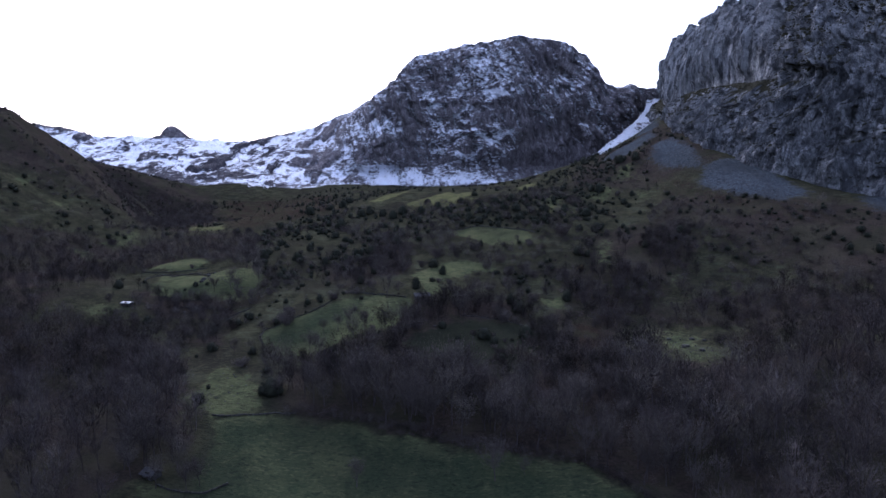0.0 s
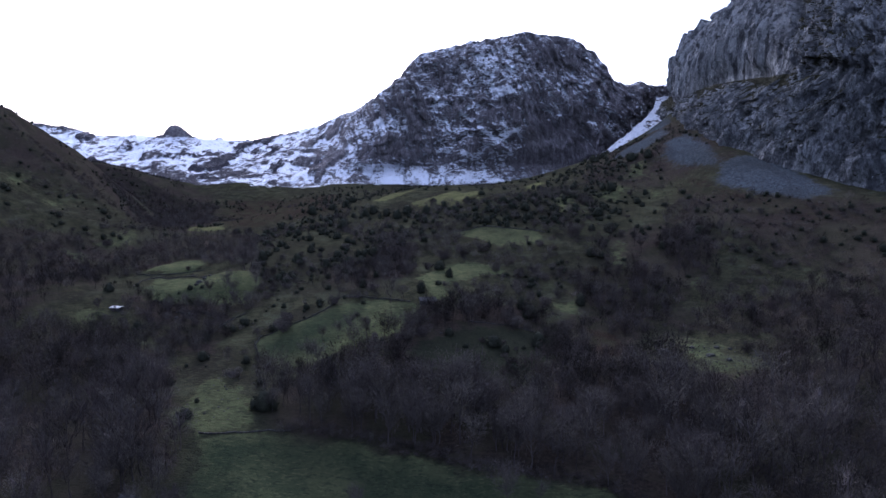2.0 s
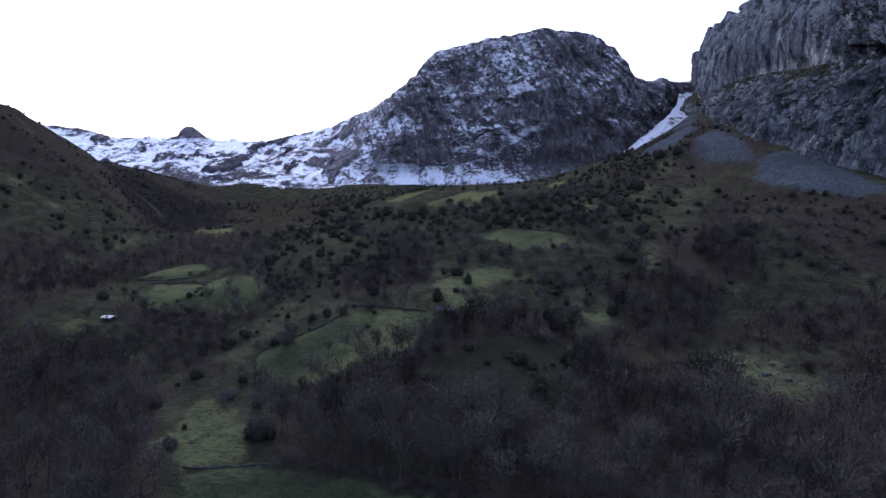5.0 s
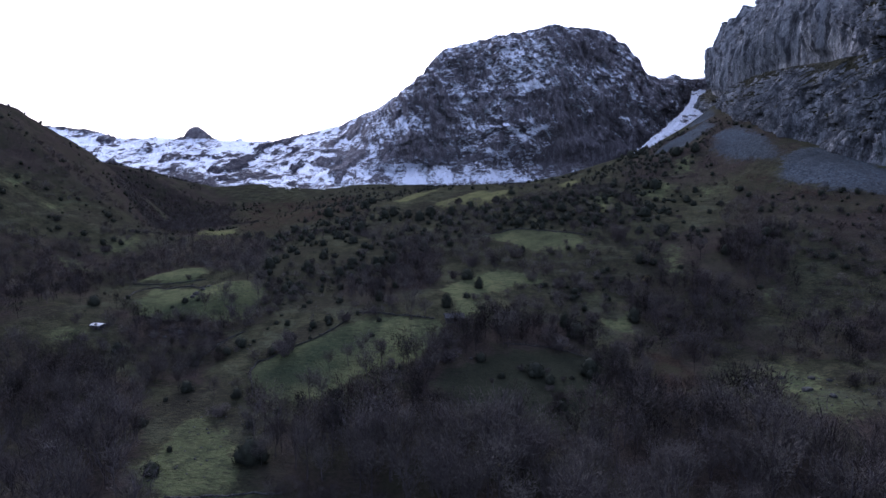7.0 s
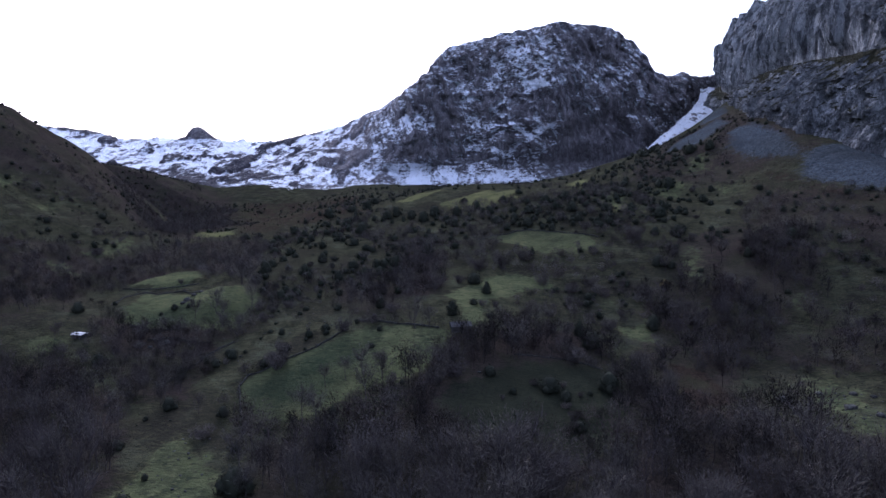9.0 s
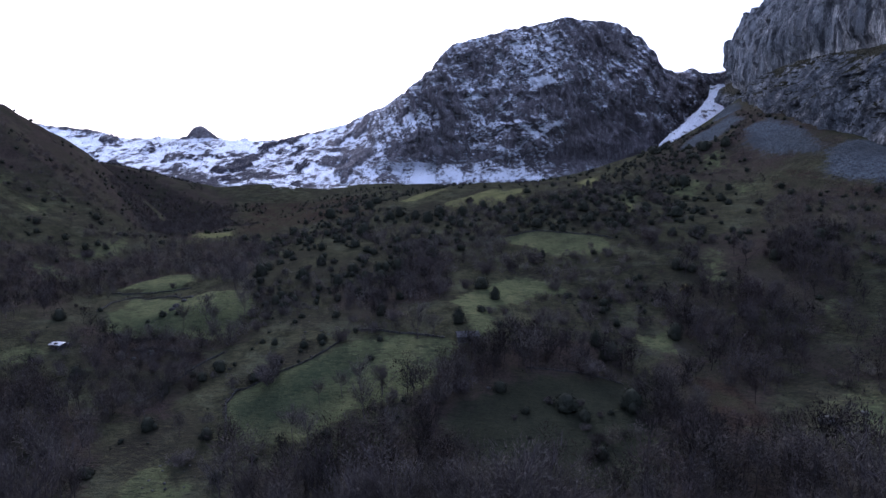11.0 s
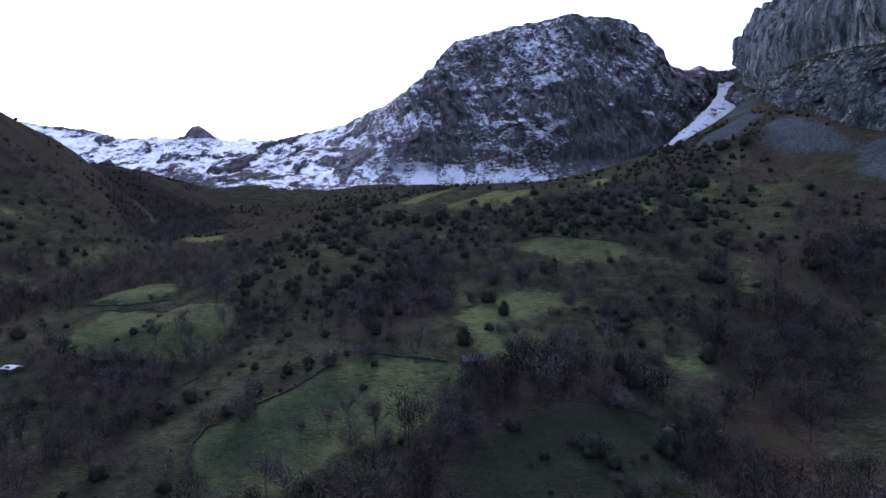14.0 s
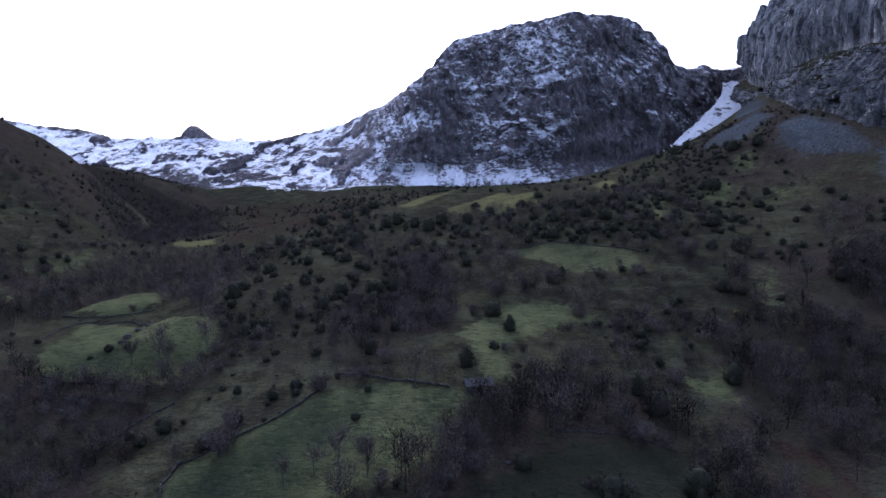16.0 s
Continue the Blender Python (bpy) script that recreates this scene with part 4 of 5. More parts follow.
def bare_tree_shape(seed, limbs=13, twigs=420, spread=0.3, sides=5, slim=1.0):
    """A leafless tree one metre high, its limbs sweeping upward: (trunk and limbs, twigs)."""
    rng = np.random.RandomState(seed)
    lean = rng.normal(0, 0.03, 2)
    zs = np.array([-0.04, 0.15, 0.4, 0.65, 0.9])
    trunk = np.stack([lean[0] * zs * 2 + rng.normal(0, 0.012, 5), lean[1] * zs * 2 + rng.normal(0, 0.012, 5), zs], 1)
    pieces = [tube(trunk, [0.016, 0.012, 0.009, 0.006, 0.002], sides)]
    fan, count = [], 14
    for k in range(count):
        u = rng.uniform(0.2, 0.8)
        at = np.array([np.interp(u, zs, trunk[:, i]) for i in range(3)])
        az = 2.4 * k + rng.uniform(-0.5, 0.5)
        long = spread * (1.25 - 0.8 * u) * rng.uniform(0.65, 1.25)
        side = np.array([math.cos(az), math.sin(az), 0])
        mid = at + side * long * 0.62 + np.array([0, 0, 0.35 * long])
        end = at + side * long + np.array([0, 0, long * rng.uniform(1.0, 1.9)])
        end[2] = min(end[2], rng.uniform(0.86, 1.0))
        fan.append((at, mid, end))
        if k < limbs:
            pieces.append(tube([at, 0.25 * at + 0.5 * mid + 0.25 * end, end], [0.0055, 0.004, 0.0012], 3))
    fan.append((trunk[2], trunk[3], trunk[4] + (0, 0, 0.06)))
    base, way, heart = crown_twigs(twigs, fan, rng)
    n = len(base)
    near = twigs > 450
    if not near:  # far off the clumps close up into one rounded crown
        d = rng.normal(size=(n, 3))
        d /= np.linalg.norm(d, axis=1, keepdims=True)
        lobes = rng.normal(size=(6, 3)) * (0.15, 0.15, 0.13) + (0, 0, 0.62)
        round_ = (np.arange(n) % 5 > 1)[:, None]
        base = np.where(round_, lobes[rng.randint(0, 6, n)] + d * (0.17 * rng.uniform(0.3, 1, n) ** 0.4)[:, None], base)
        way = np.where(round_, d + (0, 0, 0.5), way)
        way /= np.linalg.norm(way, axis=1, keepdims=True)
    # broad sprays in the dark bark colour stand in for the crown's inner shade
    core = twigs // 6 if near else twigs // 3
    inb, inw = along_limbs(core, fan, rng, 0.6, 0.35)
    wide = 0.009 if twigs > 700 else 0.014 if twigs > 300 else 0.03
    pieces.append(slivers(inb - inw * 0.06 - (0, 0, 0.04), inw, rng.uniform(0.1, 0.2, core) * (1.0 if near else 0.6), rng.uniform(0.7, 1.3, core) * wide, rng, 0.5 * inb + (0, 0, 0.2)))
    return joined(pieces), slivers(base, way, rng.uniform(0.03, 0.085, n), rng.uniform(0.004, 0.008, n) * slim, rng, heart)


def bare_shrub_shape(seed, stems=9, twigs=260, slim=1.0):
    """A leafless many-stemmed shrub of radius one, with clumps of twigs about its stems: (stems, twigs)."""
    rng = np.random.RandomState(seed)
    pieces, fan = [], []
    for k in range(max(stems, 9)):
        az, out = 2.4 * k + rng.uniform(-0.4, 0.4), rng.uniform(0.15, 0.85)
        foot = np.array([0.22 * math.cos(az) * out, 0.22 * math.sin(az) * out, -0.08])
        end = np.array([out * math.cos(az), out * math.sin(az), rng.uniform(0.85, 1.3) * (1.1 - 0.5 * out)])
        mid = (foot + end) / 2 + rng.normal(0, 0.05, 3) + (0.1 * math.cos(az), 0.1 * math.sin(az), -0.05)
        fan.append((foot, mid, end))
        if k < stems:
            pieces.append(tube([foot, mid, end], [0.022, 0.014, 0.005], 3))
    count = twigs + max(26, twigs // 3)
    base, way = along_limbs(count, fan, rng, 0.15, 0.75)
    d = rng.normal(size=(count, 3))
    d /= np.linalg.norm(d, axis=1, keepdims=True)
    base = base + d * (rng.uniform(0.2, 1, count) ** 0.5 * 0.24)[:, None]
    way = way + 0.8 * d
    # most of the twigs fill a rounded, lobed crown
    lobes = rng.normal(size=(7, 3)) * (0.4, 0.4, 0.22) + (0, 0, 0.62)
    round_ = np.arange(count) % 3 > 0
    pick = lobes[rng.randint(0, 7, count)] + d * (0.36 * rng.uniform(0.3, 1, count) ** 0.4)[:, None]
    base = np.where(round_[:, None], pick, base)
    way = np.where(round_[:, None], 0.35 * way + d + (0, 0, 0.35), way)
    base[:, 2] = np.maximum(base[:, 2], 0.03)
    way /= np.linalg.norm(way, axis=1, keepdims=True)
    heart = 0.45 * base + (0, 0, 0.2)
    # the remaining twigs become broad dark sprays, imitating shade inside the shrub
    n = twigs
    dense = count - n
    pieces.append(slivers(0.8 * base[n:], way[n:], rng.uniform(0.14, 0.26, dense) * (1.0 if twigs > 300 else 0.65), rng.uniform(0.7, 1.3, dense) * (0.05 if twigs > 300 else 0.1), rng, 0.8 * heart[n:]))
    return joined(pieces), slivers(base[:n], way[:n], rng.uniform(0.08, 0.2, n), rng.uniform(0.02, 0.038, n) * slim, rng, heart[:n])


def ball(level):
    bm = bmesh.new()
    bmesh.ops.create_icosphere(bm, subdivisions=level, radius=1)
    co = np.array([v.co[:] for v in bm.verts])
    tri = np.array([[v.index for v in f.verts] for f in bm.faces])
    bm.free()
    return co, tri


def leafy_shape(seed, tall=1.7, pointed=0.0, clumps=700, level=2):
    """A leafy evergreen crown of radius one, made of leaf clumps round a dense heart: (stem, crown)."""
    rng = np.random.RandomState(seed)

    def form(d, swell):
        up = np.clip((d[:, 2] + 0.75) / 1.75, 0, 1)
        flat = d[:, :2] / np.maximum(0.05, np.linalg.norm(d[:, :2], axis=1, keepdims=True))
        dome = np.where(up > 0.35, np.sqrt(np.clip(1 - ((up - 0.35) / 0.65) ** 2, 0, 1)), 0.72 + 0.28 * up / 0.35)
        r = np.maximum(dome * (1 - pointed) + pointed * (1 - up), 0.02) * swell
        lump = 1 + 0.5 * fbm(d[:, 0], d[:, 1], d[:, 2] + seed * 3.1, 0.62, 3, 0.6, seed)
        return np.stack([flat[:, 0] * r * lump, flat[:, 1] * r * lump, tall * (up - 0.04) * (0.85 + 0.15 * lump) * (0.75 + 0.25 * swell)], 1)

    co, tri = ball(level)
    heart = form(co, 0.7)
    d = rng.normal(size=(clumps, 3))
    d[:, 2] += 0.25
    d /= np.linalg.norm(d, axis=1, keepdims=True)
    at = form(d, 1.0) * rng.uniform(0.74, 1.06, (clumps, 1))
    at[:, 2] = np.maximum(at[:, 2], 0.06)
    size = rng.uniform(0.07, 0.15, (clumps, 1, 1)) * (1.6 if clumps < 150 else 1.0)
    corner = rng.normal(size=(clumps, 3, 3))
    corner -= corner.mean(1, keepdims=True)
    out = at - (0, 0, 0.4 * tall)
    out = out / np.linalg.norm(out, axis=1, keepdims=True)
    corner = corner - 0.75 * (corner * out[:, None]).sum(2, keepdims=True) * out[:, None]
    corner /= np.linalg.norm(corner, axis=2, keepdims=True)
    turned = (np.cross(corner[:, 1] - corner[:, 0], corner[:, 2] - corner[:, 0]) * out).sum(1) < 0
    corner[turned] = corner[turned][:, ::-1]
    leaf = (at[:, None] + corner * size).reshape(-1, 3)
    stem = tube([(0, 0, -0.15), (0.02, 0, 0.25), (0, 0.02, 0.6)][:3 if clumps > 200 else 2], [0.1, 0.08, 0.04], 5 if clumps > 200 else 3)
    return stem, joined([(heart, tri), (leaf, np.arange(clumps * 3).reshape(-1, 3))])


def bush_shape(seed, tall):
    """A leafy bush of three or four uneven lobes: (stem, crown)."""
    rng = np.random.RandomState(seed + 500)
    stem, crown = leafy_shape(seed, tall, 0.0, 300, 2)
    lobes = [crown]
    for k in range(rng.randint(2, 4)):
        co, tri = leafy_shape(seed + 7 * k + 90, tall * rng.uniform(0.7, 1.1), 0.0, 170, 1)[1]
        az, r = rng.uniform(0, 6.28), rng.uniform(0.45, 0.72)
        lobes.append((co * r + (math.cos(az) * rng.uniform(0.5, 0.85), math.sin(az) * rng.uniform(0.5, 0.85), 0.0), tri))
    return stem, joined(lobes)


def mesh_of(name, shape, material):
    me = raw_mesh(name, shape[0], shape[1], material)
    tone = np.full((len(shape[0]), 4), 0.68, np.float32)
    me.attributes.new("tone", "FLOAT_COLOR", "POINT").data.foreach_set("color", tone.reshape(-1))
    return me


def kind_of(name, one, names, mats, label, category, group):
    """Shared meshes for one look of a plant, as a maker of things."""
    meshes = [mesh_of(n, s, m) for n, s, m in zip(names, one, mats)]

    def make(x, y, size, turn, squash=1.0):
        ob = new(name)
        ob.empty_display_size = 0.2
        ob.matrix_world = Matrix.LocRotScale((x, y, float(ground_z(x, y))), Euler((0, 0, turn)), (size, size, size * squash))
        for n, me in zip(names, meshes):
            new(n, me).parent = ob
        return tagged(ob, label, category, group)

    return make


def heap(name, spots, shapes, mats, label, category):
    """Many plants in one mesh: spots of (x, y, size, turn, squash), each with one of the shapes."""
    co, tri, slot, n = [], [], [], 0
    z = ground_z(np.array([s[0] for s in spots]), np.array([s[1] for s in spots]))
    for k, (x, y, size, turn, squash) in enumerate(spots):
        c, s = math.cos(turn) * size, math.sin(turn) * size
        for j, (p, t) in enumerate(shapes[k % len(shapes)]):
            q = np.empty_like(p)
            q[:, 0], q[:, 1], q[:, 2] = c * p[:, 0] - s * p[:, 1] + x, s * p[:, 0] + c * p[:, 1] + y, p[:, 2] * size * squash + z[k]
            co.append(q)
            tri.append(t + n)
            slot.append(np.full(len(t), j, np.int32))
            n += len(p)
    me = raw_mesh(name, np.concatenate(co), np.concatenate(tri), mats[0])
    for m in mats[1:]:
        me.materials.append(m)
    me.polygons.foreach_set("material_index", np.concatenate(slot))
    tone = np.ones((n, 4), np.float32)
    rng, at = np.random.RandomState(len(spots)), 0
    for k in range(len(spots)):
        size = sum(len(p) for p, t in shapes[k % len(shapes)])
        tone[at:at + size, 0] = rng.uniform(0.0, 0.92)
        tone[at:at + size, 1] = rng.uniform(0, 1)
        at += size
    me.attributes.new("tone", "FLOAT_COLOR", "POINT").data.foreach_set("color", tone.reshape(-1))
    return tagged(new(name, me), label, category, kind="stuff")


def scatter(poly, gap, lo, hi, seed, clear=(), keep=1.0):
    """Jittered spots inside an outline, free of the clearings."""
    rng = np.random.RandomState(seed)
    p = np.array(poly, float)
    xs, ys = np.arange(p[:, 0].min(), p[:, 0].max(), gap), np.arange(p[:, 1].min(), p[:, 1].max(), gap)
    X, Y = (a.ravel() for a in np.meshgrid(xs, ys))
    X, Y = X + rng.uniform(-0.6, 0.6, len(X)) * gap, Y + rng.uniform(-0.6, 0.6, len(X)) * gap
    wave = 4 if p[:, 1].mean() < 430 else 26
    ok = (inside(poly, X + wave * fbm(X, Y, 0, 3 * wave, 3, 0.5, 5), Y + wave * fbm(X, Y, 0, 3 * wave, 3, 0.5, 6)) > 0.5) & (rng.uniform(size=len(X)) < keep)
    for c in clear:
        ok &= inside(c, X, Y) < 0.5
    X, Y = X[ok], Y[ok]
    size = lo + (hi - lo) * np.clip(0.5 + 0.5 * fbm(X, Y, 0, 22, 2, 0.5, seed) + rng.uniform(-0.35, 0.35, len(X)), 0, 1)
    return [(float(a), float(b), float(s), float(rng.uniform(0, 6.28)), float(rng.uniform(0.85, 1.2))) for a, b, s in zip(X, Y, size)]


# ---- single plants in their places ----
HOLLIES = [  # east, north, radius
    (-73, 170, 2.1), (-53, 177, 3.4), (-74, 180, 0.8), (-88, 192, 1.9), (-54, 198, 1.1), (21, 203, 1.8), (-88, 205, 0.8), (-68, 206, 1.7), (14, 206, 0.4), (55, 206, 2.1),
    (46, 207, 1.7), (6, 208, 0.6), (-85, 211, 2.1), (6, 218, 1.2), (20, 218, 1.7), (16, 222, 3.2), (27, 222, 0.8), (33, 225, 3.2), (0, 227, 2.1), (-92, 231, 2.0),
    (-84, 237, 1.7), (-122, 238, 2.0), (-88, 240, 1.2), (-36, 240, 1.2), (-80, 241, 1.7), (-57, 241, 0.7), (-82, 243, 1.8), (-35, 250, 1.0), (-54, 255, 1.8), (-69, 255, 1.2),
]
HOLLIES += [  # east, north, radius
    (34, 256, 3.7), (-44, 257, 0.9), (-74, 258, 1.0), (1, 265, 1.2), (-38, 270, 2.1), (-68, 272, 1.1), (-54, 273, 1.6), (-153, 274, 2.5), (-5, 274, 1.6), (59, 274, 2.8),
    (-67, 277, 1.3), (-124, 279, 0.8), (-120, 282, 1.4), (-115, 283, 1.0), (-149, 290, 1.1), (113, 290, 1.4), (-58, 292, 1.6), (-82, 293, 2.2), (40, 295, 2.2), (-63, 300, 0.9),
    (-5, 302, 3.1), (79, 304, 1.4), (-63, 312, 2.4), (89, 312, 1.4), (-52, 314, 2.4), (-88, 315, 1.1), (56, 315, 1.4), (110, 317, 2.5), (-46, 318, 2.7), (-41, 318, 1.5),
]
HOLLIES += [  # east, north, radius
    (79, 318, 2.3), (-80, 320, 2.7), (74, 321, 3.2), (-68, 322, 0.8), (-100, 326, 3.0), (-60, 327, 2.8), (132, 327, 2.8), (-90, 328, 1.3), (-40, 329, 3.7), (-70, 330, 1.3),
    (-100, 336, 2.5), (126, 338, 2.0), (-77, 340, 2.5), (-98, 345, 2.3), (-28, 352, 2.9), (-94, 352, 1.9), (92, 352, 3.1), (82, 353, 2.4), (-56, 356, 2.0), (-217, 359, 1.2),
    (-60, 359, 2.2), (-194, 362, 1.0), (-101, 364, 2.3), (-68, 369, 3.3), (35, 370, 2.1), (58, 371, 2.1), (-113, 377, 2.4), (12, 378, 2.4), (92, 380, 6.1), (127, 380, 1.6),
]
HOLLIES += [  # east, north, radius
    (23, 381, 3.8), (50, 381, 2.7), (-59, 382, 1.3), (-246, 384, 1.9), (-79, 385, 2.4), (102, 385, 1.9), (-130, 387, 1.9), (68, 389, 1.7), (79, 389, 2.5), (65, 392, 1.7),
    (7, 393, 3.6), (138, 393, 2.0), (17, 394, 2.8), (-41, 396, 2.5), (-16, 396, 2.8), (49, 396, 3.4), (81, 396, 2.3), (-99, 397, 2.6), (25, 404, 2.9), (-71, 407, 4.4),
    (128, 407, 2.1), (-125, 408, 2.9), (-120, 414, 1.8), (-22, 415, 2.7), (4, 415, 2.7), (127, 416, 2.7), (37, 417, 3.3), (-36, 419, 3.7), (-92, 421, 2.1), (-16, 421, 3.4),
]
HOLLIES += [  # east, north, radius
    (-110, 422, 2.5), (49, 422, 3.1), (-193, 427, 2.5), (-230, 430, 1.4), (137, 430, 2.2), (-226, 431, 1.9), (-30, 431, 4.1), (-4, 431, 2.8), (-204, 433, 2.2), (-45, 433, 3.2),
    (-120, 435, 3.2), (13, 438, 2.6), (-61, 441, 3.6), (-234, 444, 1.3), (-56, 445, 3.3), (-255, 452, 2.0), (-159, 452, 2.7), (-150, 453, 2.0), (-12, 453, 2.4), (119, 453, 4.4),
    (-260, 455, 3.1), (-85, 457, 2.0), (-225, 458, 1.4), (103, 458, 1.7), (115, 460, 2.8), (24, 463, 2.8), (-108, 479, 4.3), (-218, 491, 1.5), (-94, 491, 4.1), (158, 491, 4.9),
]
HOLLIES += [  # east, north, radius
    (-84, 494, 3.8), (137, 500, 1.9), (148, 501, 5.4), (-84, 525, 4.5), (133, 567, 3.6), (143, 572, 3.2),
]
SHRUBS = [  # east, north, radius
    (20.5, 207.4, 1.9), (19.6, 213, 1.7), (22.4, 209.5, 1.5), (12, 223.5, 1.6), (20, 224, 1.4), (24, 220, 1.3), (3, 215, 0.9),
    (-69, 197, 3.3), (-20, 215, 1.5), (-27, 220, 2.6), (-15, 221, 3.9), (-135, 222, 4.7), (-10, 225, 4.8), (-62, 230, 4.9), (-64, 240, 3.3), (26, 242, 4.4), (-47, 252, 3.2),
    (-60, 256, 1.0), (-38, 257, 1.9), (22, 262, 2.8), (-33, 263, 3.1), (-81, 270, 2.4), (43, 271, 3.6), (-2, 273, 2.1), (3, 275, 1.7), (23, 275, 2.5), (73, 277, 5.0),
    (-80, 278, 2.5), (-76, 283, 2.6), (50, 284, 2.6), (67, 285, 4.4), (86, 285, 5.3), (31, 287, 3.0), (100, 294, 4.6), (-165, 299, 1.1), (62, 299, 5.7), (94, 299, 4.7),
]
SHRUBS += [  # east, north, radius
    (34, 300, 4.2), (-11, 302, 3.3), (23, 306, 3.9), (43, 307, 3.9), (56, 308, 1.8), (-70, 310, 2.0), (-3, 321, 4.2), (7, 323, 6.4), (-143, 332, 1.8), (-81, 332, 2.4),
    (17, 334, 4.5), (35, 337, 2.9), (51, 339, 1.6), (96, 343, 2.8), (-58, 344, 3.2), (72, 348, 7.1), (71, 356, 4.9), (-41, 361, 3.7), (46, 364, 1.5), (-33, 365, 3.8),
    (51, 369, 3.3), (108, 372, 2.1), (-198, 376, 1.8), (-190, 376, 2.1), (-214, 378, 5.3), (-238, 383, 1.9), (41, 383, 4.0), (-230, 386, 1.6), (-219, 400, 1.7), (-244, 426, 2.2),
]
SHRUBS += [  # east, north, radius
    (-222, 435, 2.2), (-262, 437, 1.6), (129, 438, 3.2),
]
CONICAL = [  # east, north, radius
    (28, 193, 2.2), (-37, 195, 2.9), (-12, 262, 2.5), (31, 263, 2.6), (0, 289, 2.2), (22, 340, 1.8),
]
TREES = [  # east, north, radius
    (-104, 308, 4.6), (-97, 300, 4.2), (-93, 294, 3.6), (-101, 276, 4.0), (-96, 272, 3.4), (-108, 274, 3.2), (-89, 281, 3.8),
    (-21, 140, 2.9), (14, 144, 5.6), (22, 147, 2.0), (-40, 222, 2.6), (-36, 225, 3.4), (-30, 224, 3.0), (-45, 219, 2.4),     (-95, 190, 4.4), (-111, 198, 4.7), (-46.6, 202.8, 3.6), (-43.5, 203.3, 3.3), (-75, 207, 2.1), (-89, 214, 2.2), (-32.6, 213, 3.8), (-30, 223, 3.2), (-96, 218, 2.3), (9, 239, 5.2), (-24, 251, 4.3),
    (-19, 251, 2.9), (14, 262, 3.8), (-87, 264, 1.6), (-94, 265, 2.7), (94, 275, 5.0), (112, 299, 4.7), (-103, 306, 4.9), (99, 316, 4.1), (43, 338, 2.3),
    (-132, 249.5, 1.5), (-144, 249, 1.9), (-132.5, 253, 1.8), (-145, 252, 1.8), (-74, 133, 3.4), (-67, 131, 3.0), (-73, 139, 4.0), (-65, 138, 3.6), (-77, 136, 3.8), (-60, 131, 3.2), (-58, 134, 2.8), (-68, 142, 4.0),
]

TREE_LABEL = "leafless grey-brown tree with fine bare twigs on the hillside"
tree_makers = [kind_of("bare_tree", bare_tree_shape(s, 14, 1000, 0.35, 5, 1.4), ("trunk", "crown"), (BARK, TWIG), TREE_LABEL, "tree", "bare trees") for s in (1, 2, 3, 4)]
distant_trees = [kind_of("bare_tree", bare_tree_shape(s, 14, 620, 0.37, 4, 2.3), ("trunk", "crown"), (BARK, TWIG), TREE_LABEL, "tree", "bare trees") for s in (5, 6, 7)]
shrub_makers = [kind_of("bare_shrub", bare_shrub_shape(s, 12, 900, 1.5), ("stem", "crown"), (BARK, TWIG), "leafless purplish-brown shrub with dense bare twigs", "shrub", "bare shrubs") for s in (11, 12, 13)]
holly_makers = [kind_of("holly_bush", bush_shape(s, t), ("stem", "crown"), (BARK, LEAF), "rounded dark evergreen holly bush on the grassy slope", "bush", "holly bushes")
                for s, t in ((21, 1.5), (22, 1.7), (23, 1.9), (24, 1.4), (25, 2.0))]
cone_makers = [kind_of("evergreen_tree", leafy_shape(s, 2.2, 0.42, 600), ("stem", "crown"), (BARK, LEAF), "upright pointed dark evergreen tree beside the meadow", "tree", "evergreen trees") for s in (31, 32)]
yellow_shrub = kind_of("yellowing_shrub", bush_shape(26, 1.5), ("stem", "crown"), (BARK, YELLOW), "small shrub with yellowing leaves among bare thickets", "shrub", "yellowing shrubs")
yellow_shrub(73, 307, 1.7, 0.4)
yellow_shrub(71.2, 305.6, 1.1, 2.4)
rng = np.random.RandomState(5)
for k, (x, y, r) in enumerate(HOLLIES):
    holly_makers[k % 5](x, y, 1.02 * min(r, 4.2), rng.uniform(0, 6.28), rng.uniform(0.85, 1.1))
for k, (x, y, r) in enumerate(SHRUBS):
    shrub_makers[k % 3](x, y, min(r, 4.5), rng.uniform(0, 6.28), rng.uniform(0.8, 1.1))
for k, (x, y, r) in enumerate(CONICAL):
    cone_makers[k % 2](x, y, r, rng.uniform(0, 6.28))
for k, (x, y, r) in enumerate(TREES):
    (tree_makers[k % 4] if y < 200 else distant_trees[k % 3])(x, y, min(12.0, 2.6 * r), rng.uniform(0, 6.28))

# ---- woods and thickets ----
def clumped(spots, size, level, seed):
    """The spots that fall into patches of growth."""
    f = fbm(np.array([s[0] for s in spots]), np.array([s[1] for s in spots]), 0, size, 3, 0.55, seed)
    return [s for s, v in zip(spots, f) if v > level]


wood_spots = []
for k, (poly, gap, lo, hi) in enumerate(WOODS):
    wood_spots += scatter(poly, gap, lo, hi, 100 + k, MEADOWS + CLEARINGS + SUNNY + GLADES)
open_wood = set(clumped([s for s in wood_spots if s[1] > 236 and s[0] > 20], 26, -0.28, 34))
wood_spots = [s for s in wood_spots if s[1] <= 236 or s[0] <= 20 or s in open_wood]
wood_spots = [s for s in wood_spots if s[1] > 114 and abs(s[0]) < 0.84 * s[1] + 14]
front = [s for s in wood_spots if -60 < s[0] < 60 and 120 < s[1] < 180][:150]
chosen = set(front)
for k, (x, y, size, turn, squash) in enumerate(front):
    tree_makers[k % 4](x, y, size * 1.05, turn, squash)
rest = [s for s in wood_spots if s not in chosen]
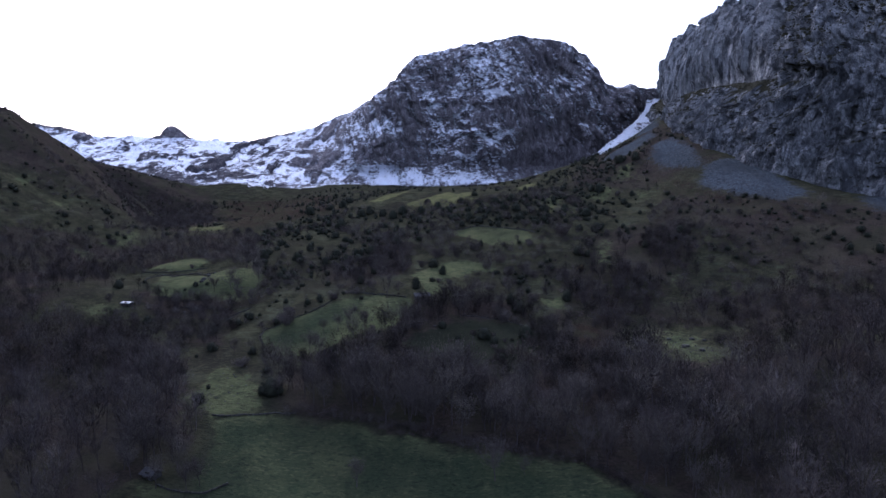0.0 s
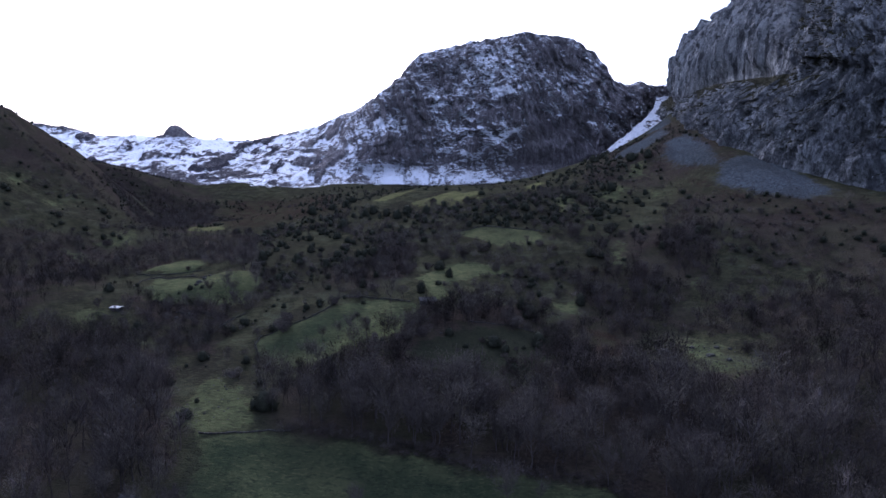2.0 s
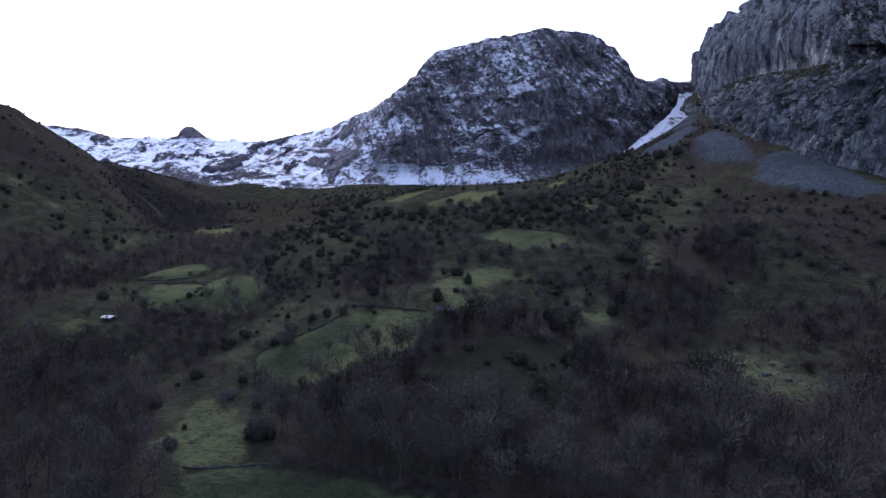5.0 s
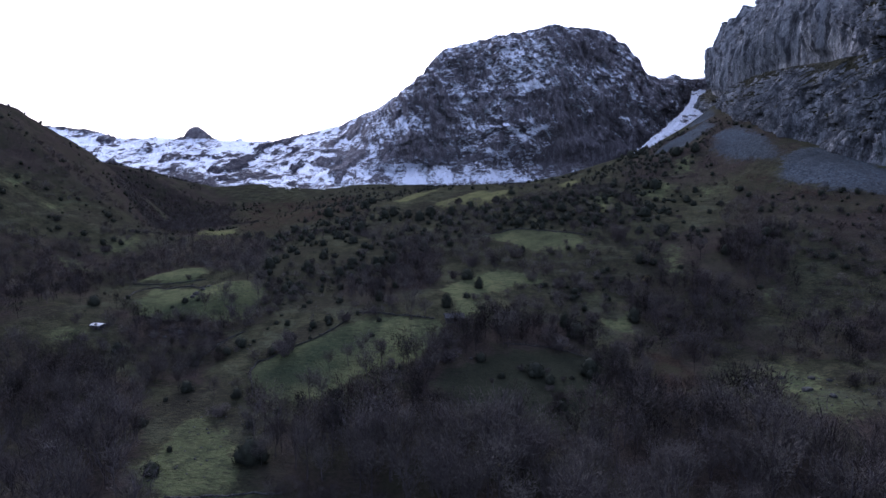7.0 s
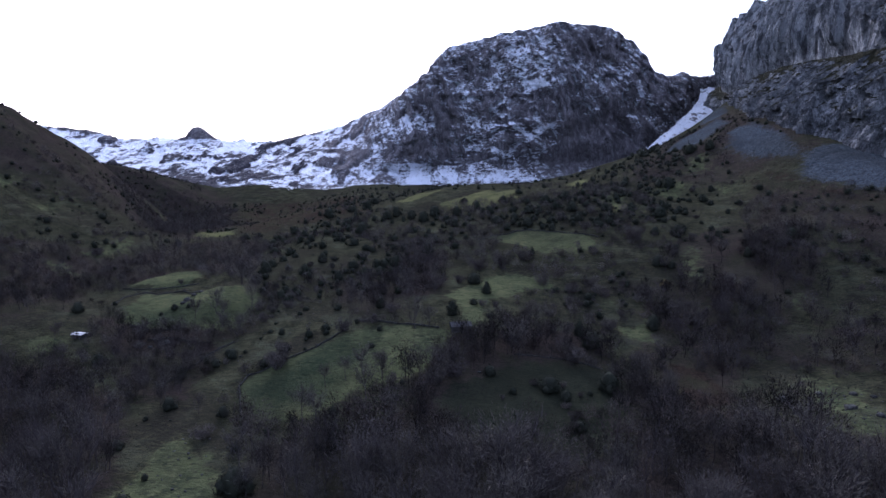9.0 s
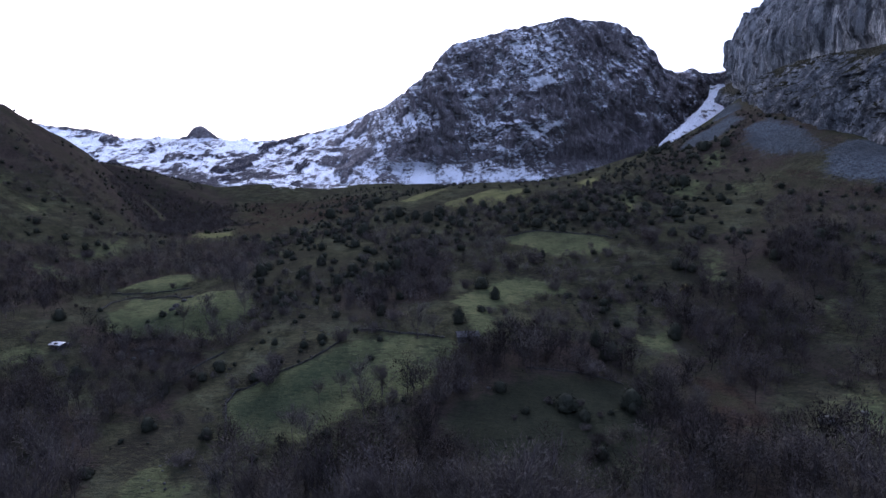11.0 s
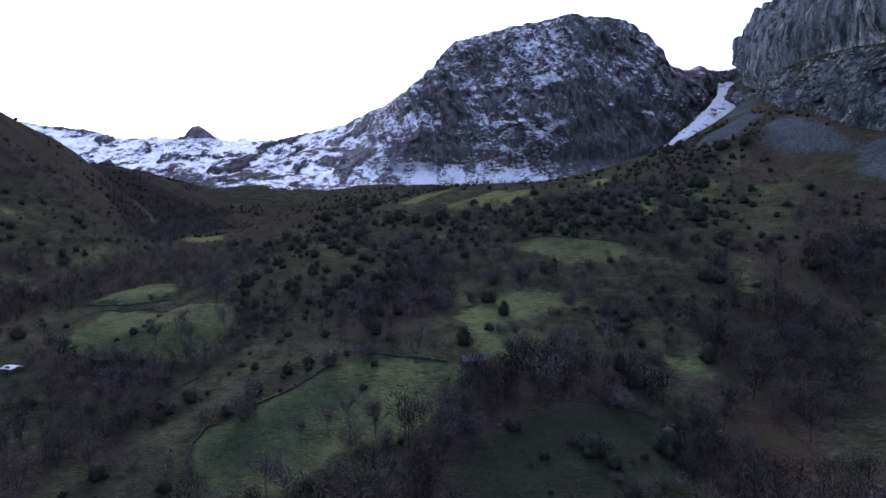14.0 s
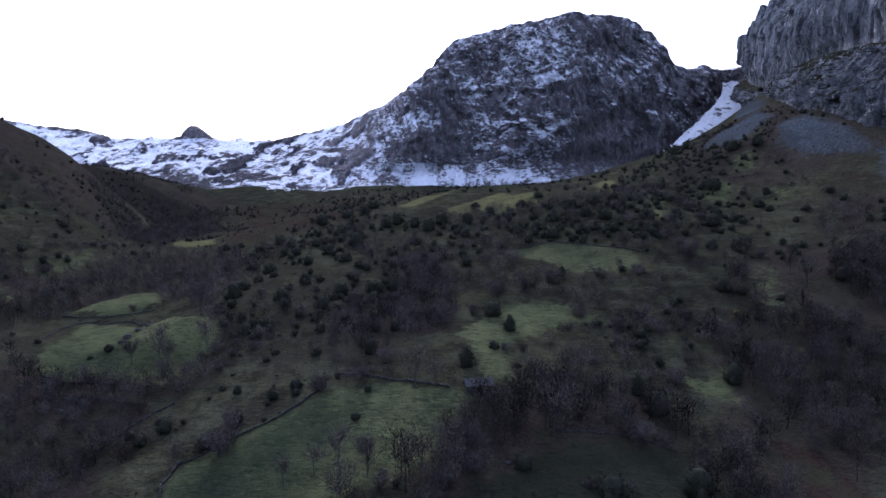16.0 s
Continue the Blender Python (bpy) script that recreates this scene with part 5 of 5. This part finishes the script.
WOOD_LABEL = "leafless grey-brown deciduous wood filling the valley side"
heap("woodland", [s for s in rest if s[1] < 185], [bare_tree_shape(s, 4, 640, 0.35, 3, 1.0) for s in range(41, 51)], (BARK, TWIG), WOOD_LABEL, "woodland")
heap("woodland", [s for s in rest if 185 <= s[1] < 240], [bare_tree_shape(s, 3, 400, 0.35, 3, 2.3) for s in range(41, 51)], (BARK, TWIG), WOOD_LABEL, "woodland")
heap("woodland", [s for s in rest if 240 <= s[1] < 330], [bare_tree_shape(s, 1, 290, 0.38, 3, 2.5) for s in range(41, 49)], (BARK, TWIG), WOOD_LABEL, "woodland")
heap("woodland", [s for s in rest if s[1] >= 330], [bare_tree_shape(s, 0, 110, 0.4, 3, 5.0) for s in range(41, 47)], (BARK, TWIG), WOOD_LABEL, "woodland")
under = []
for k, (poly, gap, lo, hi) in enumerate(WOODS[:-1]):
    under += [q for q in scatter(poly, gap * 2.1, 0.9, 2.2, 200 + k, MEADOWS + CLEARINGS) if q[1] > 114 and abs(q[0]) < 0.84 * q[1] + 14]
heap("undergrowth", under, [bare_shrub_shape(s, 2, 50, 1.9) for s in (51, 52, 53)], (BARK, TWIG), "brown leafless undergrowth between the trees of the wood", "undergrowth")


HOLLY_SHARE = {5: 0.5, 6: 0.4, 7: 0.55, 8: 0.6, 9: 0.22, 10: 0.5, 11: 0.4, 14: 0.3, 16: 0.45, 17: 0.35, 18: 0.4, 20: 0.2, 21: 0.2}
low = []
for k, (poly, gap, lo, hi) in enumerate(THICKETS):
    low += scatter(poly, gap, lo, hi, 300 + k, MEADOWS + CLEARINGS[:1] + SCREE + GLADES[:11], 0.2 if k < 5 else HOLLY_SHARE.get(k, 0.6))
low = clumped(low, 45, -0.22, 33)
heap("holly_thicket", [s for s in low if s[1] >= 440], [leafy_shape(s, t, 0.0, 44, 1) for s, t in ((65, 1.5), (66, 1.8), (67, 1.3))], (BARK, LEAF), "scattered dark evergreen bushes on the far slope", "thicket")
heap("holly_thicket", [s for s in low if s[1] < 440], [leafy_shape(s, t, 0.0, 110, 1) for s, t in ((61, 1.5), (62, 1.8), (63, 1.3), (64, 1.6))], (BARK, LEAF), "scattered dark evergreen bushes over the rough hillside", "thicket")
bare = []
for k, (poly, gap, lo, hi) in enumerate(THICKETS):
    bare += scatter(poly, gap * 0.85, lo * 1.2, hi * 1.3, 400 + k, MEADOWS + CLEARINGS[:3] + SCREE + SUNNY + GLADES)
bare = clumped(bare, 40, -0.15, 35)
heap("bare_thicket", [s for s in bare if s[1] >= 440], [bare_shrub_shape(s, 0, 30, 3.2) for s in (78, 79, 80)], (BARK, TWIG), "scattered leafless brown shrubs on the far slope", "thicket")
heap("bare_thicket", [s for s in bare if s[1] < 440], [bare_shrub_shape(s, 1, 64, 3.4) for s in (71, 72, 73)], (BARK, TWIG), "scattered leafless brown shrubs over the rough hillside", "thicket")
copse = scatter([(-205, 330), (-190, 430), (-130, 440), (-60, 470), (20, 440), (90, 460), (130, 430), (170, 330), (215, 330), (180, 200), (60, 196), (-40, 200), (-90, 200), (-150, 240)], 6.3, 1.5, 4.2, 450, MEADOWS + CLEARINGS + SCREE + GLADES)
copse = clumped(copse, 38, -0.06, 37) + clumped(scatter([(-205, 330), (-215, 430), (-240, 520), (-330, 560), (-340, 420), (-300, 300), (-240, 240), (-150, 225)], 7.0, 1.4, 4.0, 451, MEADOWS), 32, 0.08, 39)
heap("bare_copse", [s for s in copse if s[1] < 250], [bare_shrub_shape(s, 5, 301, 1.7) for s in (94, 95, 96)], (BARK, TWIG), "clumps of tall leafless grey-brown hazel below the meadows", "copse")
heap("bare_copse", [s for s in copse if s[1] >= 250], [bare_shrub_shape(s, 2, 150, 2.5) for s in (74, 75, 76, 77)], (BARK, TWIG), "clumps of tall leafless grey-brown hazel and thorn", "copse")
specks = scatter([(-340, 560), (230, 560), (230, 170), (-250, 170)], 7.0, 0.12, 0.6, 500, MEADOWS + SCREE, 0.45)
heap("low_scrub", specks, [leafy_shape(s, 0.9, 0.0, 10, 1) for s in (81, 82, 83)], (BARK, LEAF), "small dark heather and gorse clumps in rough grass", "scrub")

HEDGES = [[(-46, 261), (-38, 258.5), (-30, 255.8), (-22, 254), (-14, 254)], [(8, 242), (19, 244), (29, 243.2), (35, 241)], [(-161, 325.5), (-148, 323), (-135, 319.8), (-121, 309)],
          [(-64, 208), (-71, 221), (-71, 229)], [(-129, 263), (-119, 260.8), (-107, 263.5)], [(-115, 253), (-109, 255), (-93, 253)], [(-5, 368), (6, 373.5), (23, 376.5)]]
# shrub row added to stand in for the dark shade at the trees' feet
SHADE_ROW = [(-46, 168.5), (-33, 167.8), (-23, 166.8), (-7, 162.6), (8, 157.8), (23, 156.5), (38, 151.5), (47, 143.5), (54, 133)]
rng = np.random.RandomState(61)
hedge = []
for (x0, y0), (x1, y1) in zip(SHADE_ROW, SHADE_ROW[1:]):
    for t in np.arange(0, 1, 1.3 / math.hypot(x1 - x0, y1 - y0)):
        for row in range(3):
            hedge.append((x0 + t * (x1 - x0) + rng.uniform(-0.7, 0.7), y0 + t * (y1 - y0) - 1.2 + 1.6 * row + rng.uniform(-0.6, 0.8), rng.uniform(0.9, 2.1), rng.uniform(0, 6.28), rng.uniform(0.8, 1.3)))
for line_ in HEDGES:
    for (x0, y0), (x1, y1) in zip(line_, line_[1:]):
        for t in np.arange(0, 1, 1.1 / math.hypot(x1 - x0, y1 - y0)):
            if rng.uniform() < 0.8:
                hedge.append((x0 + t * (x1 - x0) + rng.uniform(-0.5, 0.5), y0 + t * (y1 - y0) + rng.uniform(-0.5, 0.9), rng.uniform(0.35, 1.25), rng.uniform(0, 6.28), rng.uniform(0.8, 1.3)))
heap("hedge", hedge, [bare_shrub_shape(s, 3, 150, 1.0) for s in (91, 92, 93)], (BARK, TWIG), "bare brown shrubs along meadow edges, partly added to darken the wood's foot", "hedge")
# ---- stone walls, huts and boulders ----
def part(name, bm, material, parent, label=""):
    me = bpy.data.meshes.new(name)
    bm.to_mesh(me)
    bm.free()
    me.materials.append(material)
    ob = new(name, me)
    ob.parent = parent
    return tagged(ob, label)


CUBE = np.array([(x, y, z) for z in (-0.5, 0.5) for y in (-0.5, 0.5) for x in (-0.5, 0.5)])
CUBE_TRI = np.array([(0, 2, 3), (0, 3, 1), (4, 5, 7), (4, 7, 6), (0, 1, 5), (0, 5, 4), (2, 6, 7), (2, 7, 3), (0, 4, 6), (0, 6, 2), (1, 3, 7), (1, 7, 5)])


def dry_stone_wall(points, seed, high=0.7, label="low grey dry-stone wall along the edge of a meadow"):
    """Courses of uneven stones along a line over the ground."""
    rng = np.random.RandomState(seed)
    p = np.array(points, float)
    run = np.concatenate([[0], np.cumsum(np.hypot(*np.diff(p, axis=0).T))])
    pieces = []
    for course in range(3):
        s = 0.0
        while s < run[-1]:
            long = rng.uniform(0.35, 0.75)
            x, y = np.interp(s, run, p[:, 0]), np.interp(s, run, p[:, 1])
            x2, y2 = np.interp(s + 0.5, run, p[:, 0]), np.interp(s + 0.5, run, p[:, 1])
            a = math.atan2(y2 - y, x2 - x)
            fallen = course == 2 and (rng.uniform() < 0.3 or math.sin(s * 0.31 + seed) + math.sin(s * 0.83) > 1.1)
            c = CUBE * (long, rng.uniform(0.26, 0.44) * (1 - 0.15 * course), high / 3 * rng.uniform(0.95, 1.25)) + rng.normal(0, 0.035, (8, 3))
            q = np.stack([c[:, 0] * math.cos(a) - c[:, 1] * math.sin(a) + x, c[:, 0] * math.sin(a) + c[:, 1] * math.cos(a) + y, c[:, 2]], 1)
            q += (rng.normal(0, 0.04), rng.normal(0, 0.04), float(ground_z(x, y)) + high / 3 * (course + 0.35))
            if not fallen:
                pieces.append((q, CUBE_TRI))
            s += long * 0.95
    co, tri = joined(pieces)
    return tagged(new("dry_stone_wall", raw_mesh("dry_stone_wall", co, tri, STONE)), label, "stone wall", "dry-stone walls")


for k, pts in enumerate((
    [(-64, 207), (-70, 221), (-70, 228), (-64, 233), (-54, 242), (-47, 253)],
    [(-45, 259), (-30, 254), (-16, 252)],
    [(-3, 366), (6, 372), (23, 375), (40, 366), (49, 362), (56, 356)],
    [(-151, 291), (-160, 315), (-160, 324), (-135, 318), (-121, 307)],
    [(-128, 264), (-119, 262), (-107, 265)],
    [(-115, 254), (-109, 256), (-93, 254)],
    [(-96, 225), (-94, 231), (-92, 236), (-91, 243), (-88, 249), (-85, 254)],
    [(-170, 330), (-149, 328.5), (-134, 332)],
    [(-66, 163), (-62, 163.5), (-58, 165), (-54, 165.5), (-49, 167.5), (-43, 167.8)],
    [(8, 241), (19, 243), (29, 242), (34, 240)],
    [(-67, 132), (-61, 131), (-56, 132), (-52, 136)],
)):
    dry_stone_wall(pts, 900 + k, 0.42 if k in (8, 9, 10) else 0.55)


def box(bm, lo, hi, jitter=0.0, seed=0):
    rng = np.random.RandomState(seed)
    m = Matrix.Translation([(a + b) / 2 for a, b in zip(lo, hi)]) @ Matrix.Diagonal([b - a for a, b in zip(lo, hi)] + [1])
    made = bmesh.ops.create_cube(bm, size=1, matrix=m)["verts"]
    for v in made:
        v.co += Vector(rng.normal(0, jitter, 3)) if jitter else Vector()
    return made


def hut(name, x, y, turn, long, wide, eave, rise, roof_mat, label, roof_label):
    """A small stone hut with gables, a doorway and a roof in overlapping courses."""
    ob = new(name)
    ob.matrix_world = Matrix.LocRotScale((x, y, float(ground_z(x, y)) - 0.5), Euler((0, 0, radians(turn))), None)
    L, W, t = long / 2, wide / 2, 0.5
    eave += 0.5
    for side in (-1, 1):
        bm = bmesh.new()
        y0, y1 = sorted((side * W, side * (W - t)))
        if side < 0:  # a doorway in the downhill wall
            box(bm, (-L, y0, 0), (-0.5, y1, eave))
            box(bm, (0.5, y0, 0), (L, y1, eave))
            box(bm, (-0.5, y0, 2.2), (0.5, y1, eave + 0.002))
        else:
            box(bm, (-L, y0, 0), (L, y1, eave))
        part("wall", bm, STONE, ob)
        bm = bmesh.new()
        x0, x1 = sorted((side * L, side * (L - t)))
        low = [bm.verts.new((x0, -W + t, 0)), bm.verts.new((x0, W - t, 0)), bm.verts.new((x0, W - t, eave)), bm.verts.new((x0, 0, eave + rise)), bm.verts.new((x0, -W + t, eave))]
        face = bm.faces.new(low)
        more = bmesh.ops.extrude_face_region(bm, geom=[face])["geom"]
        bmesh.ops.translate(bm, verts=[g for g in more if isinstance(g, bmesh.types.BMVert)], vec=(x1 - x0, 0, 0))
        bmesh.ops.recalc_face_normals(bm, faces=bm.faces)
        part("gable", bm, STONE, ob)
    bm = bmesh.new()
    box(bm, (-0.5, -W + 0.2, 0.4), (0.5, -W + 0.28, 2.2))
    part("door", bm, BARK, ob, "weathered plank door")
    for side in (-1, 1):
        bm = bmesh.new()
        run, slope = W + 0.35, math.atan2(rise, W)
        n = 9
        for k in range(n):
            m0 = (k / n) * run / math.cos(slope)
            v = box(bm, (-L - 0.3, m0, 0.02), (L + 0.3, m0 + run / n / math.cos(slope) + 0.12, 0.09), 0.025, 40 + k)
            bmesh.ops.rotate(bm, verts=v, cent=(0, m0, 0), matrix=Matrix.Rotation(0.07, 3, "X"))
        top = Matrix.Translation((0, 0, eave + rise + 0.08)) @ Matrix.Rotation(0 if side > 0 else math.pi, 4, "Z") @ Matrix.Rotation(-slope, 4, "X")
        bmesh.ops.transform(bm, matrix=top, verts=bm.verts)
        part("roof_slope", bm, roof_mat, ob, roof_label)
    return tagged(ob, label, "hut", "huts")


hut("stone_hut", -9, 253, 12, 6.4, 4.2, 1.5, 0.9, SLATE, "small grey stone hut with a slate roof beside the meadow", "grey slate roof slope")
hut("stone_hut", -138, 253, -12, 4.0, 2.6, 1.1, 0.3, TIN, "small stone hut with a pale sheet-metal roof among trees", "pale sheet-metal roof slope")
hut("stone_hut", -70, 135, -25, 3.6, 2.8, 1.1, 0.7, SLATE, "small grey stone hut with a slate roof under bare trees", "grey slate roof slope")


def boulder(x, y, r, seed):
    co, tri = ball(3)
    n = 0.85 + 0.35 * ridged(co[:, 0], co[:, 1], co[:, 2] + seed, 1.1, 3, seed)
    co = co * n[:, None] * (1.15, 0.95, 0.75) * r
    co[:, 2] += float(ground_z(x, y)) + 0.2 * r
    co[:, :2] += (x, y)
    return tagged(new("boulder", raw_mesh("boulder", co, tri, STONE)), "pale grey limestone boulder lying in rough grass", "boulder", "boulders")


for k, (x, y, r) in enumerate(((78.5, 222, 1.7), (89, 225, 0.8), (98, 225, 0.9), (102, 223, 0.7), (-3, 228, 0.5), (92, 216, 1.3), (96, 211, 0.9), (-120, 283, 0.8), (-119, 287, 1.0), (-119.5, 291, 1.2), (-118.5, 295, 0.9), (-117, 298, 0.7), (-111, 254, 0.8), (-108.5, 254, 0.7), (-107, 252.5, 0.9), (-112, 250, 0.6))):
    boulder(x, y, r, 700 + k)


def loose_stones():
    spots = []
    for k, (poly, gap) in enumerate((
        ([(100, 300), (160, 300), (215, 300), (200, 330), (150, 400), (110, 390)], 6.0),
        ([(80, 228), (112, 226), (108, 200), (80, 200)], 3.2),
        ([(95, 460), (130, 550), (200, 630), (200, 520), (180, 420), (140, 430)], 5.0),
        (SCREE[0], 4.0), (SCREE[1], 3.4), (SCREE[3], 5.0),
        ([(-105, 297), (-45, 315), (-50, 240), (-85, 235)], 8.0),
        ([(-75, 200), (-60, 200), (-60, 170), (-75, 170)], 4.0),
    )):
        spots += scatter(poly, gap, 0.12, 0.42, 800 + k)
    shapes = []
    for s in (1, 2, 3, 4):
        co, tri = ball(1)
        shapes.append([(co * (1 + 0.3 * fbm(co[:, 0], co[:, 1], co[:, 2] + s, 0.8, 2, 0.5, s))[:, None] * (1.2, 1, 0.7) + (0, 0, 0.2), tri)])
    heap("loose_stones", spots, shapes, (STONE,), "pale loose limestone stones scattered over the slope", "stones")


loose_stones()
